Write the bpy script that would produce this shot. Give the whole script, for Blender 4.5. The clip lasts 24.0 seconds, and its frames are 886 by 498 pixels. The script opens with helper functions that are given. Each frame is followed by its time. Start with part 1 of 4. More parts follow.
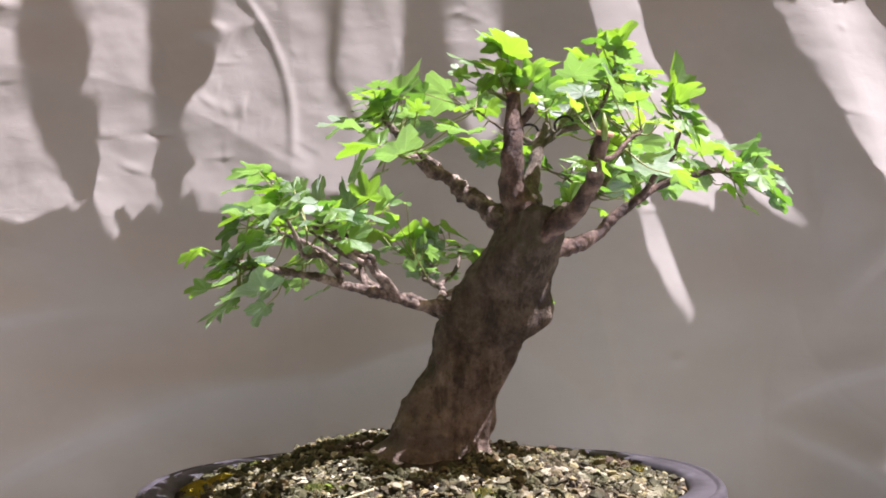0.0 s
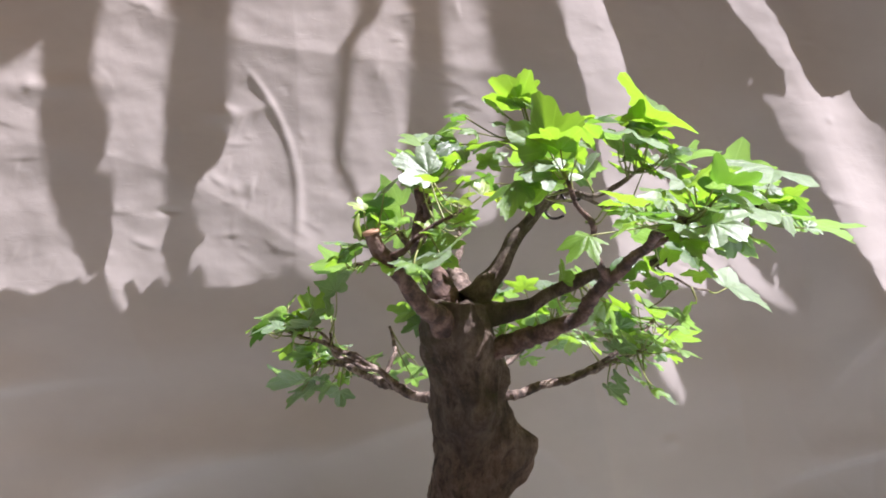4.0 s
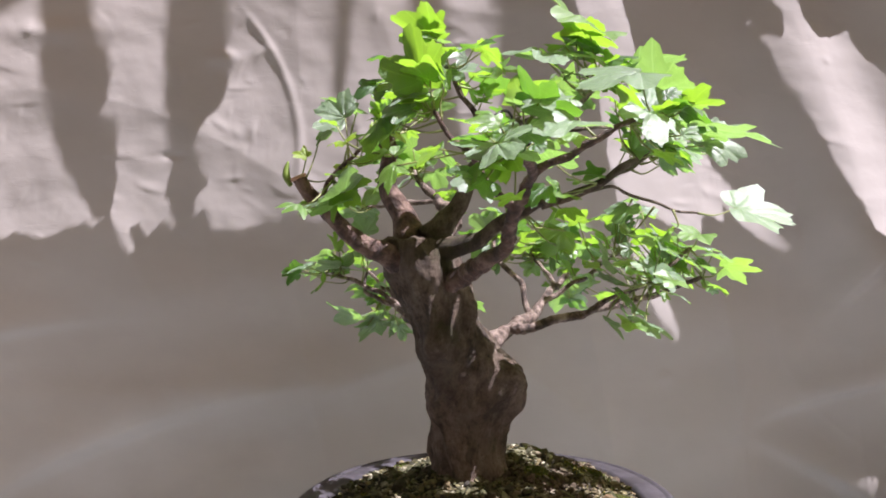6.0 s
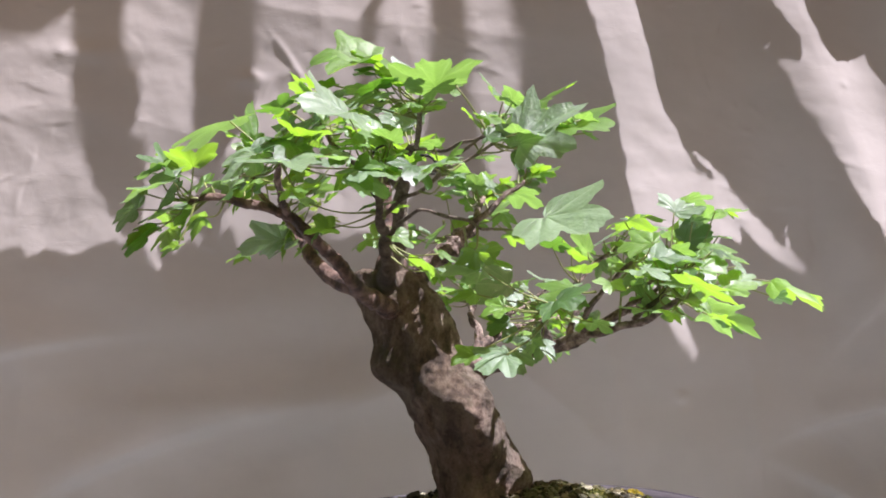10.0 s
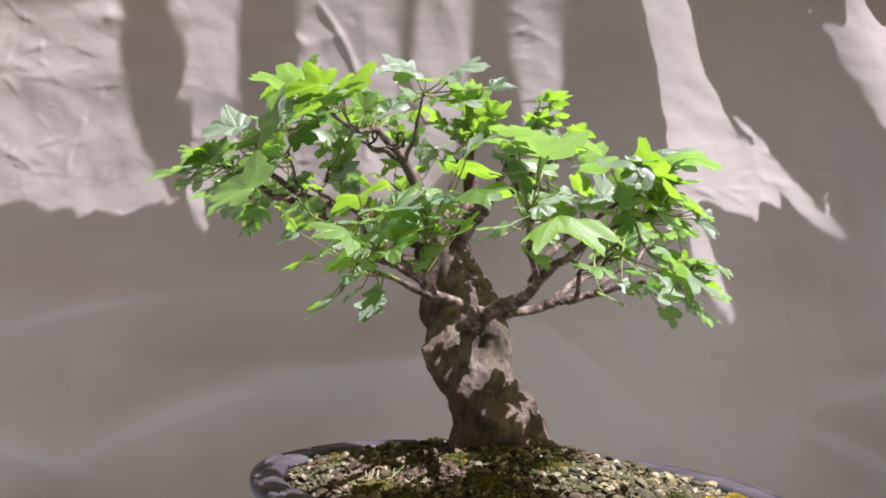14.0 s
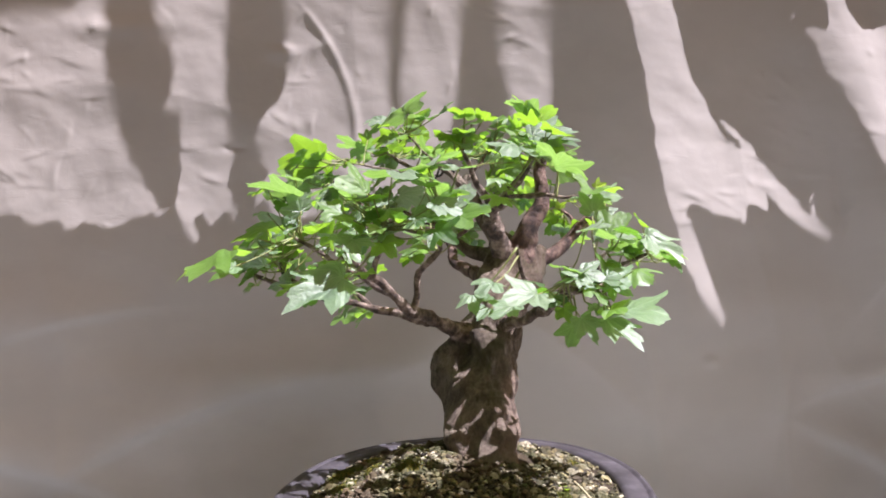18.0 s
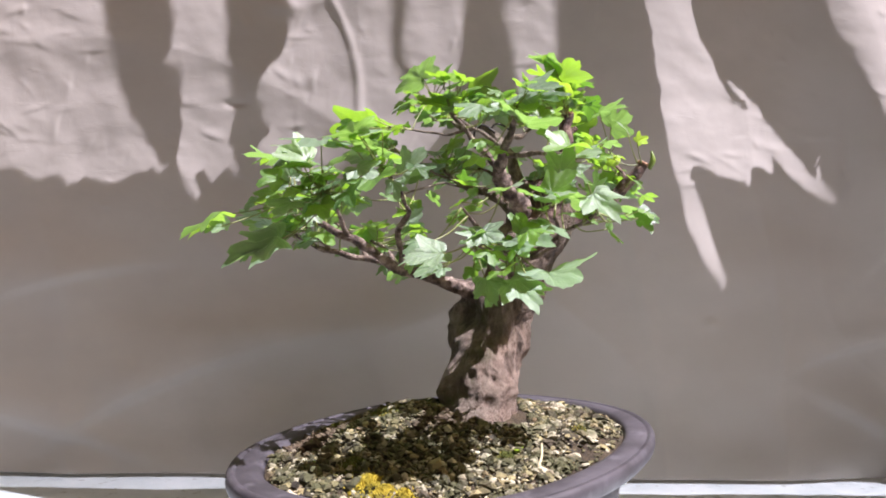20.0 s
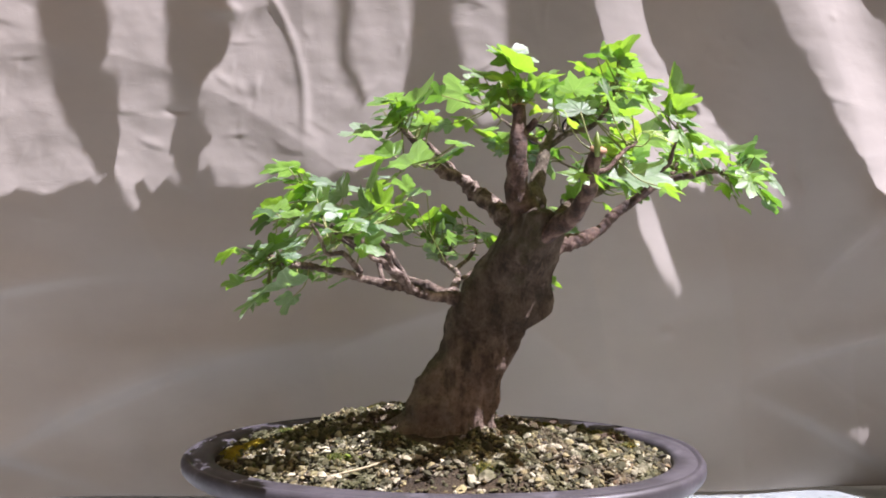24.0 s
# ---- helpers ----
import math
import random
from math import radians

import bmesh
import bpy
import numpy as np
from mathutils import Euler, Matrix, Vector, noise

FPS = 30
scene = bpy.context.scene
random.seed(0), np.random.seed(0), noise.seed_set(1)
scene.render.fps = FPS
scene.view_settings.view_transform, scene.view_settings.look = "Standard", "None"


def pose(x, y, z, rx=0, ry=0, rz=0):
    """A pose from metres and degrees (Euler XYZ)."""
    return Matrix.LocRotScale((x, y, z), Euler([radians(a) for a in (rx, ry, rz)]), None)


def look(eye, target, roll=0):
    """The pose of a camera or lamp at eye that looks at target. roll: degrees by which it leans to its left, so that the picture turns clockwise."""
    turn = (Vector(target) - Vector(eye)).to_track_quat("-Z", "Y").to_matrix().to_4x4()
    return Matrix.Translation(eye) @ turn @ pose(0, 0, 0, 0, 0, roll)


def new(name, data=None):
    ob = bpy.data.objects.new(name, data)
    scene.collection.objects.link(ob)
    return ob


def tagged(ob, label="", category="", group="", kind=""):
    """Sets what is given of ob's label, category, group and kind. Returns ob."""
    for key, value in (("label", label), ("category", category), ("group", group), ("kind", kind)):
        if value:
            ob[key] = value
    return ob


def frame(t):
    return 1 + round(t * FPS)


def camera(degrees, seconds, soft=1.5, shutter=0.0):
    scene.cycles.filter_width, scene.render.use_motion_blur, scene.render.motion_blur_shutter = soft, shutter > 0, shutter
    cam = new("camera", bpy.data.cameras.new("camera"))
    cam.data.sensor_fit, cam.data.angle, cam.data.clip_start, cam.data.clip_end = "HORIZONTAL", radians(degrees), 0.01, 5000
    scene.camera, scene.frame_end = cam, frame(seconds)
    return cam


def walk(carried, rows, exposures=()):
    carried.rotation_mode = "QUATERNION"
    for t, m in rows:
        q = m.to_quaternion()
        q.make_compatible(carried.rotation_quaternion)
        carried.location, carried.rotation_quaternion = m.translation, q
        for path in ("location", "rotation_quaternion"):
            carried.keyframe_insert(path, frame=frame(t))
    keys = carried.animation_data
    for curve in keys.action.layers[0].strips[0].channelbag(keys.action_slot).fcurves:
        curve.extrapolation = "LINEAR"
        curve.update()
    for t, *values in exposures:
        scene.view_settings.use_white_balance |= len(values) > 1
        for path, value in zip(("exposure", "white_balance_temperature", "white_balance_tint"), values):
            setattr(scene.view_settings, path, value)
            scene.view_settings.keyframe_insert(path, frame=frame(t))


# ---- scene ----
cam = camera(57.5, 24.0, soft=1.85)
CAM = [
    (0, 0.0015, -0.4958, -0.0289, 4.30, 1.29, 0.04), (0.5, -0.0004, -0.4963, -0.0281, 3.12, 0.40, -0.70),
    (1, -0.0019, -0.4986, -0.0253, 3.52, 0.02, -0.60), (1.5, 0.0065, -0.5049, -0.0177, 4.37, 0.42, -1.12),
    (2, 0.0111, -0.5089, -0.0118, 5.34, 0.32, -1.10), (2.5, 0.0097, -0.5113, -0.0069, 6.15, 0.23, -0.88),
    (4.5, 0.0130, -0.5285, -0.0061, 8.43, -0.05, 0.75), (5, 0.0147, -0.5314, -0.0063, 8.26, -0.27, 0.79),
    (5.5, 0.0142, -0.5322, -0.0105, 6.37, 0.16, 0.30), (6, 0.0109, -0.5394, -0.0144, 4.52, 0.46, 0.46),
    (6.5, 0.0080, -0.5407, -0.0136, 4.83, 0.27, 0.45), (7, 0.0110, -0.5438, -0.0131, 4.58, 0.32, 0.17),
    (7.5, 0.0070, -0.5444, -0.0142, 4.24, 0.19, 0.42), (8, 0.0041, -0.5440, -0.0146, 4.29, 0.03, 0.49),
    (8.5, 0.0050, -0.5481, -0.0103, 4.50, 0.17, 0.60), (9, -0.0011, -0.5501, -0.0081, 4.82, -0.27, 0.64),
    (9.5, 0.0008, -0.5537, -0.0035, 5.05, -0.03, 1.13), (10, 0.0005, -0.5554, -0.0033, 5.09, -0.02, 1.23),
    (10.5, -0.0099, -0.5557, -0.0010, 4.98, 0.11, 1.11), (12.5, -0.0176, -0.5673, -0.0107, 3.48, -0.31, 1.73),
    (13, -0.0174, -0.5712, -0.0122, 3.26, -0.39, 2.41), (13.5, -0.0182, -0.5716, -0.0134, 3.14, -0.44, 2.81),
    (14, -0.0188, -0.5693, -0.0134, 3.03, -0.58, 2.80), (14.5, -0.0147, -0.5695, -0.0112, 3.23, -0.21, 2.64),
    (15, -0.0168, -0.5704, -0.0124, 3.46, -0.14, 2.26), (15.5, -0.0153, -0.5718, -0.0074, 3.70, 0.52, 2.50),
    (16, -0.0177, -0.5759, -0.0054, 3.61, 0.66, 2.44), (16.5, -0.0186, -0.5727, -0.0036, 3.22, 0.88, 1.85),
    (17, -0.0267, -0.5717, -0.0013, 3.19, 0.56, 1.50), (17.5, -0.0311, -0.5696, -0.0023, 3.03, 0.54, 1.63),
    (18, -0.0372, -0.5721, -0.0034, 2.91, 0.48, 1.16), (18.5, -0.0402, -0.5708, -0.0068, 1.82, 0.32, 1.42),
    (20.5, -0.0322, -0.5694, -0.0030, 0.01, -0.27, 1.42), (21, -0.0318, -0.5662, -0.0027, 0.17, 0.06, 1.18),
    (21.5, -0.0282, -0.5638, -0.0006, 0.44, -0.13, 1.02), (22, -0.0300, -0.5625, 0.0017, 0.44, 0.34, 1.06),
    (22.5, -0.0270, -0.5632, 0.0024, 0.69, 0.41, 0.58), (23, -0.0253, -0.5592, 0.0031, 0.66, 0.39, 0.04),
    (23.5, -0.0213, -0.5558, 0.0023, 0.53, 0.12, -0.21), (24, -0.0105, -0.5459, 0.0025, 0.35, 0.40, -0.54),
]
walk(cam, [(t, pose(x, y, z, 90 + p, r, w)) for t, x, y, z, p, r, w in CAM], [
    (0, 1.20, 6720, 25), (2, 1.22, 6720, 25), (4.5, 1.08, 6720, 25), (7, 1.02, 6720, 25), (24, 1.04, 6720, 25)])

# ---- light ----
SUN = Vector((0.465, -0.19, 0.865)).normalized()
world = bpy.data.worlds.new("sky")
scene.world = world
world.use_nodes = True
wn = world.node_tree.nodes
sky = wn.new("ShaderNodeTexSky")
sky.sky_type, sky.sun_disc = "NISHITA", False
sky.dust_density, sky.air_density, sky.ozone_density = 8.0, 0.5, 0.2
sky.sun_elevation, sky.sun_rotation = math.asin(SUN.z), math.atan2(SUN.x, SUN.y)
# a warm tint multiplied over the sky, added to warm the shaded surfaces
warm = wn.new("ShaderNodeMix")
warm.data_type, warm.blend_type = "RGBA", "MULTIPLY"
warm.inputs[0].default_value, warm.inputs[7].default_value = 1.0, (1.13, 1.0, 0.72, 1)
world.node_tree.links.new(sky.outputs[0], warm.inputs[6])
world.node_tree.links.new(warm.outputs[2], wn["Background"].inputs[0])
wn["Background"].inputs[1].default_value = 0.0312
sun_data = bpy.data.lights.new("sun", "SUN")
sun_data.energy, sun_data.angle, sun_data.color = 5.9, radians(0.3), (0.93, 0.975, 1.09)
sun = new("sun", sun_data)
sun.matrix_world = look(SUN * 4, (0, 0, 0))


# ---- materials ----
class Nodes:
    """A small wrapper round a material's node tree."""

    def __init__(self, name):
        self.mat = bpy.data.materials.new(name)
        self.mat.use_nodes = True
        self.tree = self.mat.node_tree
        self.out = self.tree.nodes["Material Output"]
        self.bsdf = self.tree.nodes["Principled BSDF"]

    def add(self, kind, **values):
        n = self.tree.nodes.new("ShaderNode" + kind)
        for key, value in values.items():
            n.inputs[key.replace("_", " ")].default_value = value
        return n

    def link(self, a, b):
        self.tree.links.new(a, b)

    def coords(self, which="Object"):
        return self.add("TexCoord").outputs[which]

    def noise(self, scale, detail=4.0, rough=0.55, vector=None, which="Object"):
        n = self.add("TexNoise", Scale=scale, Detail=detail, Roughness=rough)
        self.link(vector if vector is not None else self.coords(which), n.inputs["Vector"])
        return n.outputs["Fac"]

    def ramp(self, fac, stops):
        n = self.add("ValToRGB")
        el = n.color_ramp.elements
        while len(el) < len(stops):
            el.new(0.5)
        for e, (p, c) in zip(el, stops):
            e.position, e.color = p, (*c, 1)
        self.link(fac, n.inputs[0])
        return n.outputs[0]

    def mix(self, fac, a, b, blend="MIX"):
        n = self.tree.nodes.new("ShaderNodeMix")
        n.data_type, n.blend_type = "RGBA", blend
        for sock, v in ((n.inputs[0], fac), (n.inputs[6], a), (n.inputs[7], b)):
            if isinstance(v, bpy.types.NodeSocket):
                self.link(v, sock)
            elif isinstance(v, tuple):
                sock.default_value = (*v, 1)
            else:
                sock.default_value = v
        return n.outputs[2]

    def maths(self, op, a, b=0.0):
        n = self.tree.nodes.new("ShaderNodeMath")
        n.operation = op
        for sock, v in zip(n.inputs, (a, b)):
            if isinstance(v, bpy.types.NodeSocket):
                self.link(v, sock)
            else:
                sock.default_value = v
        return n.outputs[0]

    def stretch(self, x, y, z, which="Object"):
        n = self.add("Mapping", Scale=(x, y, z))
        self.link(self.coords(which), n.inputs["Vector"])
        return n.outputs[0]

    def bump(self, height, strength, distance):
        n = self.add("Bump", Strength=strength, Distance=distance)
        self.link(height, n.inputs["Height"])
        self.link(n.outputs[0], self.bsdf.inputs["Normal"])
        return n.outputs[0]

    def finish(self, color, rough=0.8):
        for v, key in ((color, "Base Color"), (rough, "Roughness")):
            if isinstance(v, bpy.types.NodeSocket):
                self.link(v, self.bsdf.inputs[key])
            else:
                self.bsdf.inputs[key].default_value = (*v, 1) if isinstance(v, tuple) else v
        return self.mat


def sheet_material():
    m = Nodes("draped_sheet")
    big = m.noise(3.5, 3)
    fine = m.noise(60, 6, 0.65)
    col = m.ramp(big, [(0.38, (0.400, 0.366, 0.328)), (0.62, (0.450, 0.414, 0.374))])
    col = m.mix(m.maths("MULTIPLY", fine, 0.25), col, (0.35, 0.32, 0.285))
    warp = m.add("TexNoise", Scale=9.0, Detail=5.0)
    m.link(m.coords(), warp.inputs["Vector"])
    relief = m.maths("ADD", m.maths("MULTIPLY", m.noise(24, 3, 0.5), 0.35), m.maths("MULTIPLY", m.noise(150, 4), 0.06))
    dash = m.ramp(m.noise(1.0, 3, 0.6, m.mix(0.06, m.stretch(30, 1, 85), warp.outputs["Color"])), [(0.60, (0, 0, 0)), (0.68, (1, 1, 1))])
    upright = m.ramp(m.noise(1.0, 3, 0.6, m.stretch(95, 1, 22)), [(0.62, (0, 0, 0)), (0.70, (1, 1, 1))])
    relief = m.maths("ADD", relief, m.maths("ADD", m.maths("MULTIPLY", dash, 0.04), m.maths("MULTIPLY", upright, 0.02)))
    # random mottled tone, painted in for the faint shading of soft folds
    col = m.mix(m.ramp(m.noise(7, 4, 0.6, m.stretch(1, 1, 1.6)), [(0.42, (0, 0, 0)), (0.60, (0.35,) * 3)]), col, (0.35, 0.322, 0.285))
    m.bump(relief, 0.35, 0.004)
    m.bsdf.inputs["Specular IOR Level"].default_value = 0.2
    return m.finish(col, 0.85)


def table_material():
    m = Nodes("painted_table")
    col = m.ramp(m.noise(18, 6, 0.7), [(0.40, (0.55, 0.63, 0.63)), (0.60, (0.64, 0.70, 0.70))])
    col = m.mix(m.ramp(m.noise(90, 4), [(0.62, (0, 0, 0)), (0.75, (1, 1, 1))]), col, (0.33, 0.36, 0.33))
    m.bump(m.noise(120, 4), 0.25, 0.001)
    return m.finish(col, 0.55)


def ground_material():
    m = Nodes("paving_ground")
    col = m.ramp(m.noise(6, 6), [(0.3, (0.06, 0.05, 0.04)), (0.7, (0.11, 0.09, 0.07))])
    m.bump(m.noise(60, 5), 0.4, 0.004)
    return m.finish(col, 0.9)


def pot_material():
    m = Nodes("unglazed_clay")
    col = m.ramp(m.noise(30, 6, 0.6), [(0.38, (0.036, 0.032, 0.035)), (0.62, (0.064, 0.058, 0.065))])
    dust = m.ramp(m.noise(55, 6, 0.7), [(0.55, (0, 0, 0)), (0.75, (0.6, 0.6, 0.6))])
    col = m.mix(dust, col, (0.14, 0.13, 0.145))
    m.bsdf.inputs["Specular IOR Level"].default_value = 0.4
    m.bump(m.noise(400, 3), 0.15, 0.0006)
    return m.finish(col, m.ramp(m.noise(40, 4), [(0.3, (0.42,) * 3), (0.7, (0.62,) * 3)]))


def soil_material():
    m = Nodes("damp_soil")
    col = m.ramp(m.noise(120, 6, 0.7), [(0.3, (0.020, 0.013, 0.008)), (0.55, (0.055, 0.038, 0.018)), (0.75, (0.12, 0.080, 0.045))])
    m.bump(m.noise(500, 4, 0.7), 1.0, 0.003)
    return m.finish(col, 0.95)


def pebble_material():
    m = Nodes("grit")
    geo = m.tree.nodes.new("ShaderNodeNewGeometry")
    col = m.ramp(geo.outputs["Random Per Island"], [
        (0.0, (0.012, 0.009, 0.006)), (0.30, (0.035, 0.028, 0.012)), (0.48, (0.13, 0.105, 0.045)),
        (0.62, (0.42, 0.36, 0.17)), (0.76, (0.15, 0.085, 0.036)), (0.84, (0.62, 0.57, 0.40))])
    col = m.mix(m.ramp(m.noise(45, 4), [(0.38, (0, 0, 0)), (0.60, (0.84,) * 3)]), col, (0.060, 0.066, 0.016))
    col = m.mix(m.ramp(m.noise(19, 4), [(0.50, (0, 0, 0)), (0.62, (0.85,) * 3)]), col, (0.075, 0.042, 0.022))
    col = m.mix(m.maths("MULTIPLY", m.noise(900, 4), 0.5), col, (0.06, 0.05, 0.035))
    m.bump(m.noise(900, 4, 0.7), 0.6, 0.001)
    return m.finish(col, 0.85)


def moss_material():
    m = Nodes("moss")
    geo = m.tree.nodes.new("ShaderNodeNewGeometry")
    col = m.ramp(geo.outputs["Random Per Island"], [(0.0, (0.028, 0.038, 0.008)), (0.45, (0.09, 0.10, 0.014)), (0.8, (0.20, 0.16, 0.02)), (1.0, (0.36, 0.24, 0.03))])
    col = m.mix(m.ramp(m.noise(28, 3), [(0.4, (0, 0, 0)), (0.6, (0.75,) * 3)]), col, (0.06, 0.085, 0.012))
    return m.finish(col, 0.9)


def bark_material():
    m = Nodes("trunk_bark")
    v = m.stretch(1, 1, 0.65)
    a, b, c = m.noise(120, 9, 0.78, v), m.noise(520, 6, 0.75), m.noise(16, 5, 0.6)
    col = m.ramp(a, [(0.34, (0.040, 0.026, 0.017)), (0.44, (0.110, 0.074, 0.049)), (0.52, (0.172, 0.120, 0.081)), (0.64, (0.27, 0.20, 0.14))])
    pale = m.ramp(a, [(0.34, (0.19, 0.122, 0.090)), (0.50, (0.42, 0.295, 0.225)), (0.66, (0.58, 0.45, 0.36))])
    # the bark turns paler towards the foot of the trunk
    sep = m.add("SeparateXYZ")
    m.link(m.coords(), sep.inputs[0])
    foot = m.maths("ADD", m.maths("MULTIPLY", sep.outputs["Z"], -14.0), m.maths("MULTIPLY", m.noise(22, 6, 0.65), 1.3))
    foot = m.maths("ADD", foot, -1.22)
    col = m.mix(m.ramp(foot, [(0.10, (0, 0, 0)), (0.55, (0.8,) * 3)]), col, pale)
    # the bark is paler on the flank towards -x +y
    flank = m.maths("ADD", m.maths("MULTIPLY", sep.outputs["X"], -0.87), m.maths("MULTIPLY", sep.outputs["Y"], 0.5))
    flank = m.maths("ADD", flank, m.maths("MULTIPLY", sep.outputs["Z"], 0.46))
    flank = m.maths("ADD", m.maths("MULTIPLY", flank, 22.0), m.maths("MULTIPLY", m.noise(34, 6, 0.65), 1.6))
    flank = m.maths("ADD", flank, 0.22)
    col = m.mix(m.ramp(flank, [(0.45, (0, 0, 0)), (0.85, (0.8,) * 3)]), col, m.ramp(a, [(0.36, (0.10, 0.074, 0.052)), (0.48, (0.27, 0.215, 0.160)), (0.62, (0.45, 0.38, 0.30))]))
    col = m.mix(m.ramp(b, [(0.36, (0.5,) * 3), (0.45, (0, 0, 0))]), col, (0.040, 0.027, 0.019))
    col = m.mix(m.ramp(c, [(0.50, (0, 0, 0)), (0.64, (0.5,) * 3)]), col, (0.135, 0.10, 0.076))
    # furrow shade painted dark and ridges pale, where the bumps hardly show
    furrow_tone = m.noise(60, 5, 0.6, m.stretch(1, 1, 0.5))
    col = m.mix(m.ramp(furrow_tone, [(0.38, (0.55,) * 3), (0.46, (0, 0, 0))]), col, (0.034, 0.024, 0.015))
    col = m.mix(m.ramp(furrow_tone, [(0.56, (0, 0, 0)), (0.66, (0.45,) * 3)]), col, (0.30, 0.24, 0.18))
    moss = m.ramp(m.noise(26, 6, 0.68), [(0.57, (0, 0, 0)), (0.65, (0.6,) * 3)])
    col = m.mix(moss, col, (0.07, 0.066, 0.022))
    h = m.maths("ADD", a, m.maths("MULTIPLY", b, 0.5))
    m.bump(m.maths("ADD", h, m.maths("MULTIPLY", m.noise(48, 6, 0.62), 1.1)), 1.0, 0.008)
    return m.finish(col, 0.9)


def branch_material(name, dark, mid, light):
    m = Nodes(name)
    a = m.noise(130, 6, 0.65)
    col = m.ramp(a, [(0.38, dark), (0.5, mid), (0.64, light)])
    m.bump(m.maths("ADD", a, m.noise(300, 5, 0.65)), 0.9, 0.003)
    return m.finish(col, 0.75)


def leaf_material(name, low, high, glow):
    m = Nodes(name)
    info = m.tree.nodes.new("ShaderNodeObjectInfo")
    col = m.ramp(info.outputs["Random"], [(0.0, low), (0.6, tuple((a + b) / 2 for a, b in zip(low, high))), (1.0, high)])
    col = m.mix(m.maths("MULTIPLY", m.noise(200, 4), 0.6), col, tuple(c * 0.6 for c in low))
    wave = m.tree.nodes.new("ShaderNodeTexGradient")
    wave.gradient_type = "RADIAL"
    m.link(m.coords(), wave.inputs[0])
    spokes = m.maths("ABSOLUTE", m.maths("SINE", m.maths("MULTIPLY", wave.outputs["Fac"], math.pi * 10)))
    vein = m.ramp(spokes, [(0.0, (1, 1, 1)), (0.16, (0, 0, 0))])
    col = m.mix(m.maths("MULTIPLY", vein, 0.35), col, tuple(min(1, c * 1.8 + 0.02) for c in high))
    m.bump(m.maths("ADD", m.maths("MULTIPLY", spokes, 0.7), m.noise(330, 5, 0.6)), 0.7, 0.0016)
    m.finish(col, 0.5)
    m.bsdf.inputs["Specular IOR Level"].default_value, m.bsdf.inputs["IOR"].default_value = 0.8, 1.6
    m.bsdf.inputs["Coat Weight"].default_value, m.bsdf.inputs["Coat Roughness"].default_value = 1.0, 0.42
    if name == "leaf_waxy_glare":
        m.bsdf.inputs["Roughness"].default_value = 0.48
        m.bsdf.inputs["Coat Weight"].default_value = 0.4
        m.bsdf.inputs["Sheen Weight"].default_value, m.bsdf.inputs["Sheen Roughness"].default_value = 0.25, 0.4
    through_light = m.add("BsdfTranslucent")
    m.link(m.mix(0.75, col, glow), through_light.inputs["Color"])
    mixer = m.add("MixShader")
    mixer.inputs[0].default_value = 0.40 if name == "leaf_waxy_glare" else 0.48
    m.link(m.bsdf.outputs[0], mixer.inputs[1])
    m.link(through_light.outputs[0], mixer.inputs[2])
    m.link(mixer.outputs[0], m.out.inputs["Surface"])
    return m.mat


def plain_material(name, a, b, rough, metal=0.0, scale=80):
    m = Nodes(name)
    m.finish(m.ramp(m.noise(scale, 4), [(0.3, a), (0.7, b)]), rough)
    m.bsdf.inputs["Metallic"].default_value = metal
    return m.mat


SHEET, TABLE, GROUND, POT = sheet_material(), table_material(), ground_material(), pot_material()
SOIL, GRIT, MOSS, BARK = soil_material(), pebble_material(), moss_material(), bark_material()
RED_BARK = branch_material("reddish_bark", (0.034, 0.018, 0.013), (0.092, 0.050, 0.036), (0.20, 0.128, 0.096))
GREY_BARK = branch_material("wired_bark", (0.036, 0.023, 0.016), (0.125, 0.085, 0.064), (0.33, 0.255, 0.205))
CUT = plain_material("cut_wood", (0.30, 0.16, 0.09), (0.45, 0.27, 0.17), 0.8)
WIRE = plain_material("dark_wire", (0.02, 0.018, 0.018), (0.04, 0.035, 0.033), 0.45, 0.6)
STALK = plain_material("leaf_stalk", (0.13, 0.17, 0.045), (0.25, 0.26, 0.085), 0.5)
BUD = plain_material("bud_scale", (0.10, 0.17, 0.02), (0.20, 0.27, 0.04), 0.5)
LEAF_A = leaf_material("leaf_bright", (0.082, 0.20, 0.032), (0.16, 0.325, 0.052), (0.36, 0.68, 0.034))
LEAF_B = leaf_material("leaf_dark", (0.036, 0.105, 0.028), (0.065, 0.16, 0.042), (0.17, 0.42, 0.025))
# waxy leaves, with sun glare painted into their pale base colour
LEAF_D = leaf_material("leaf_waxy_glare", (0.15, 0.25, 0.14), (0.26, 0.35, 0.235), (0.30, 0.60, 0.06))
LEAF_C = leaf_material("leaf_young", (0.22, 0.36, 0.03), (0.32, 0.44, 0.05), (0.45, 0.72, 0.05))
MOSS_GOLD = plain_material("golden_moss", (0.20, 0.17, 0.015), (0.48, 0.37, 0.03), 0.9, 0, 160)
STRAW = plain_material("straw", (0.36, 0.30, 0.17), (0.52, 0.45, 0.29), 0.7)
SHADE = plain_material("shade_mask", (0.30, 0.27, 0.22), (0.36, 0.33, 0.28), 0.9)


# ---- building helpers ----
def mesh_object(name, bm, material, smooth=True):
    me = bpy.data.meshes.new(name)
    bm.normal_update()
    bm.to_mesh(me)
    bm.free()
    for m in material if isinstance(material, (list, tuple)) else [material]:
        me.materials.append(m)
    if smooth:
        me.polygons.foreach_set("use_smooth", [True] * len(me.polygons))
    return new(name, me)


def part(name, bm, material, parent, label="", smooth=True):
    ob = mesh_object(name, bm, material, smooth)
    ob.parent = parent
    return tagged(ob, label) if label else ob


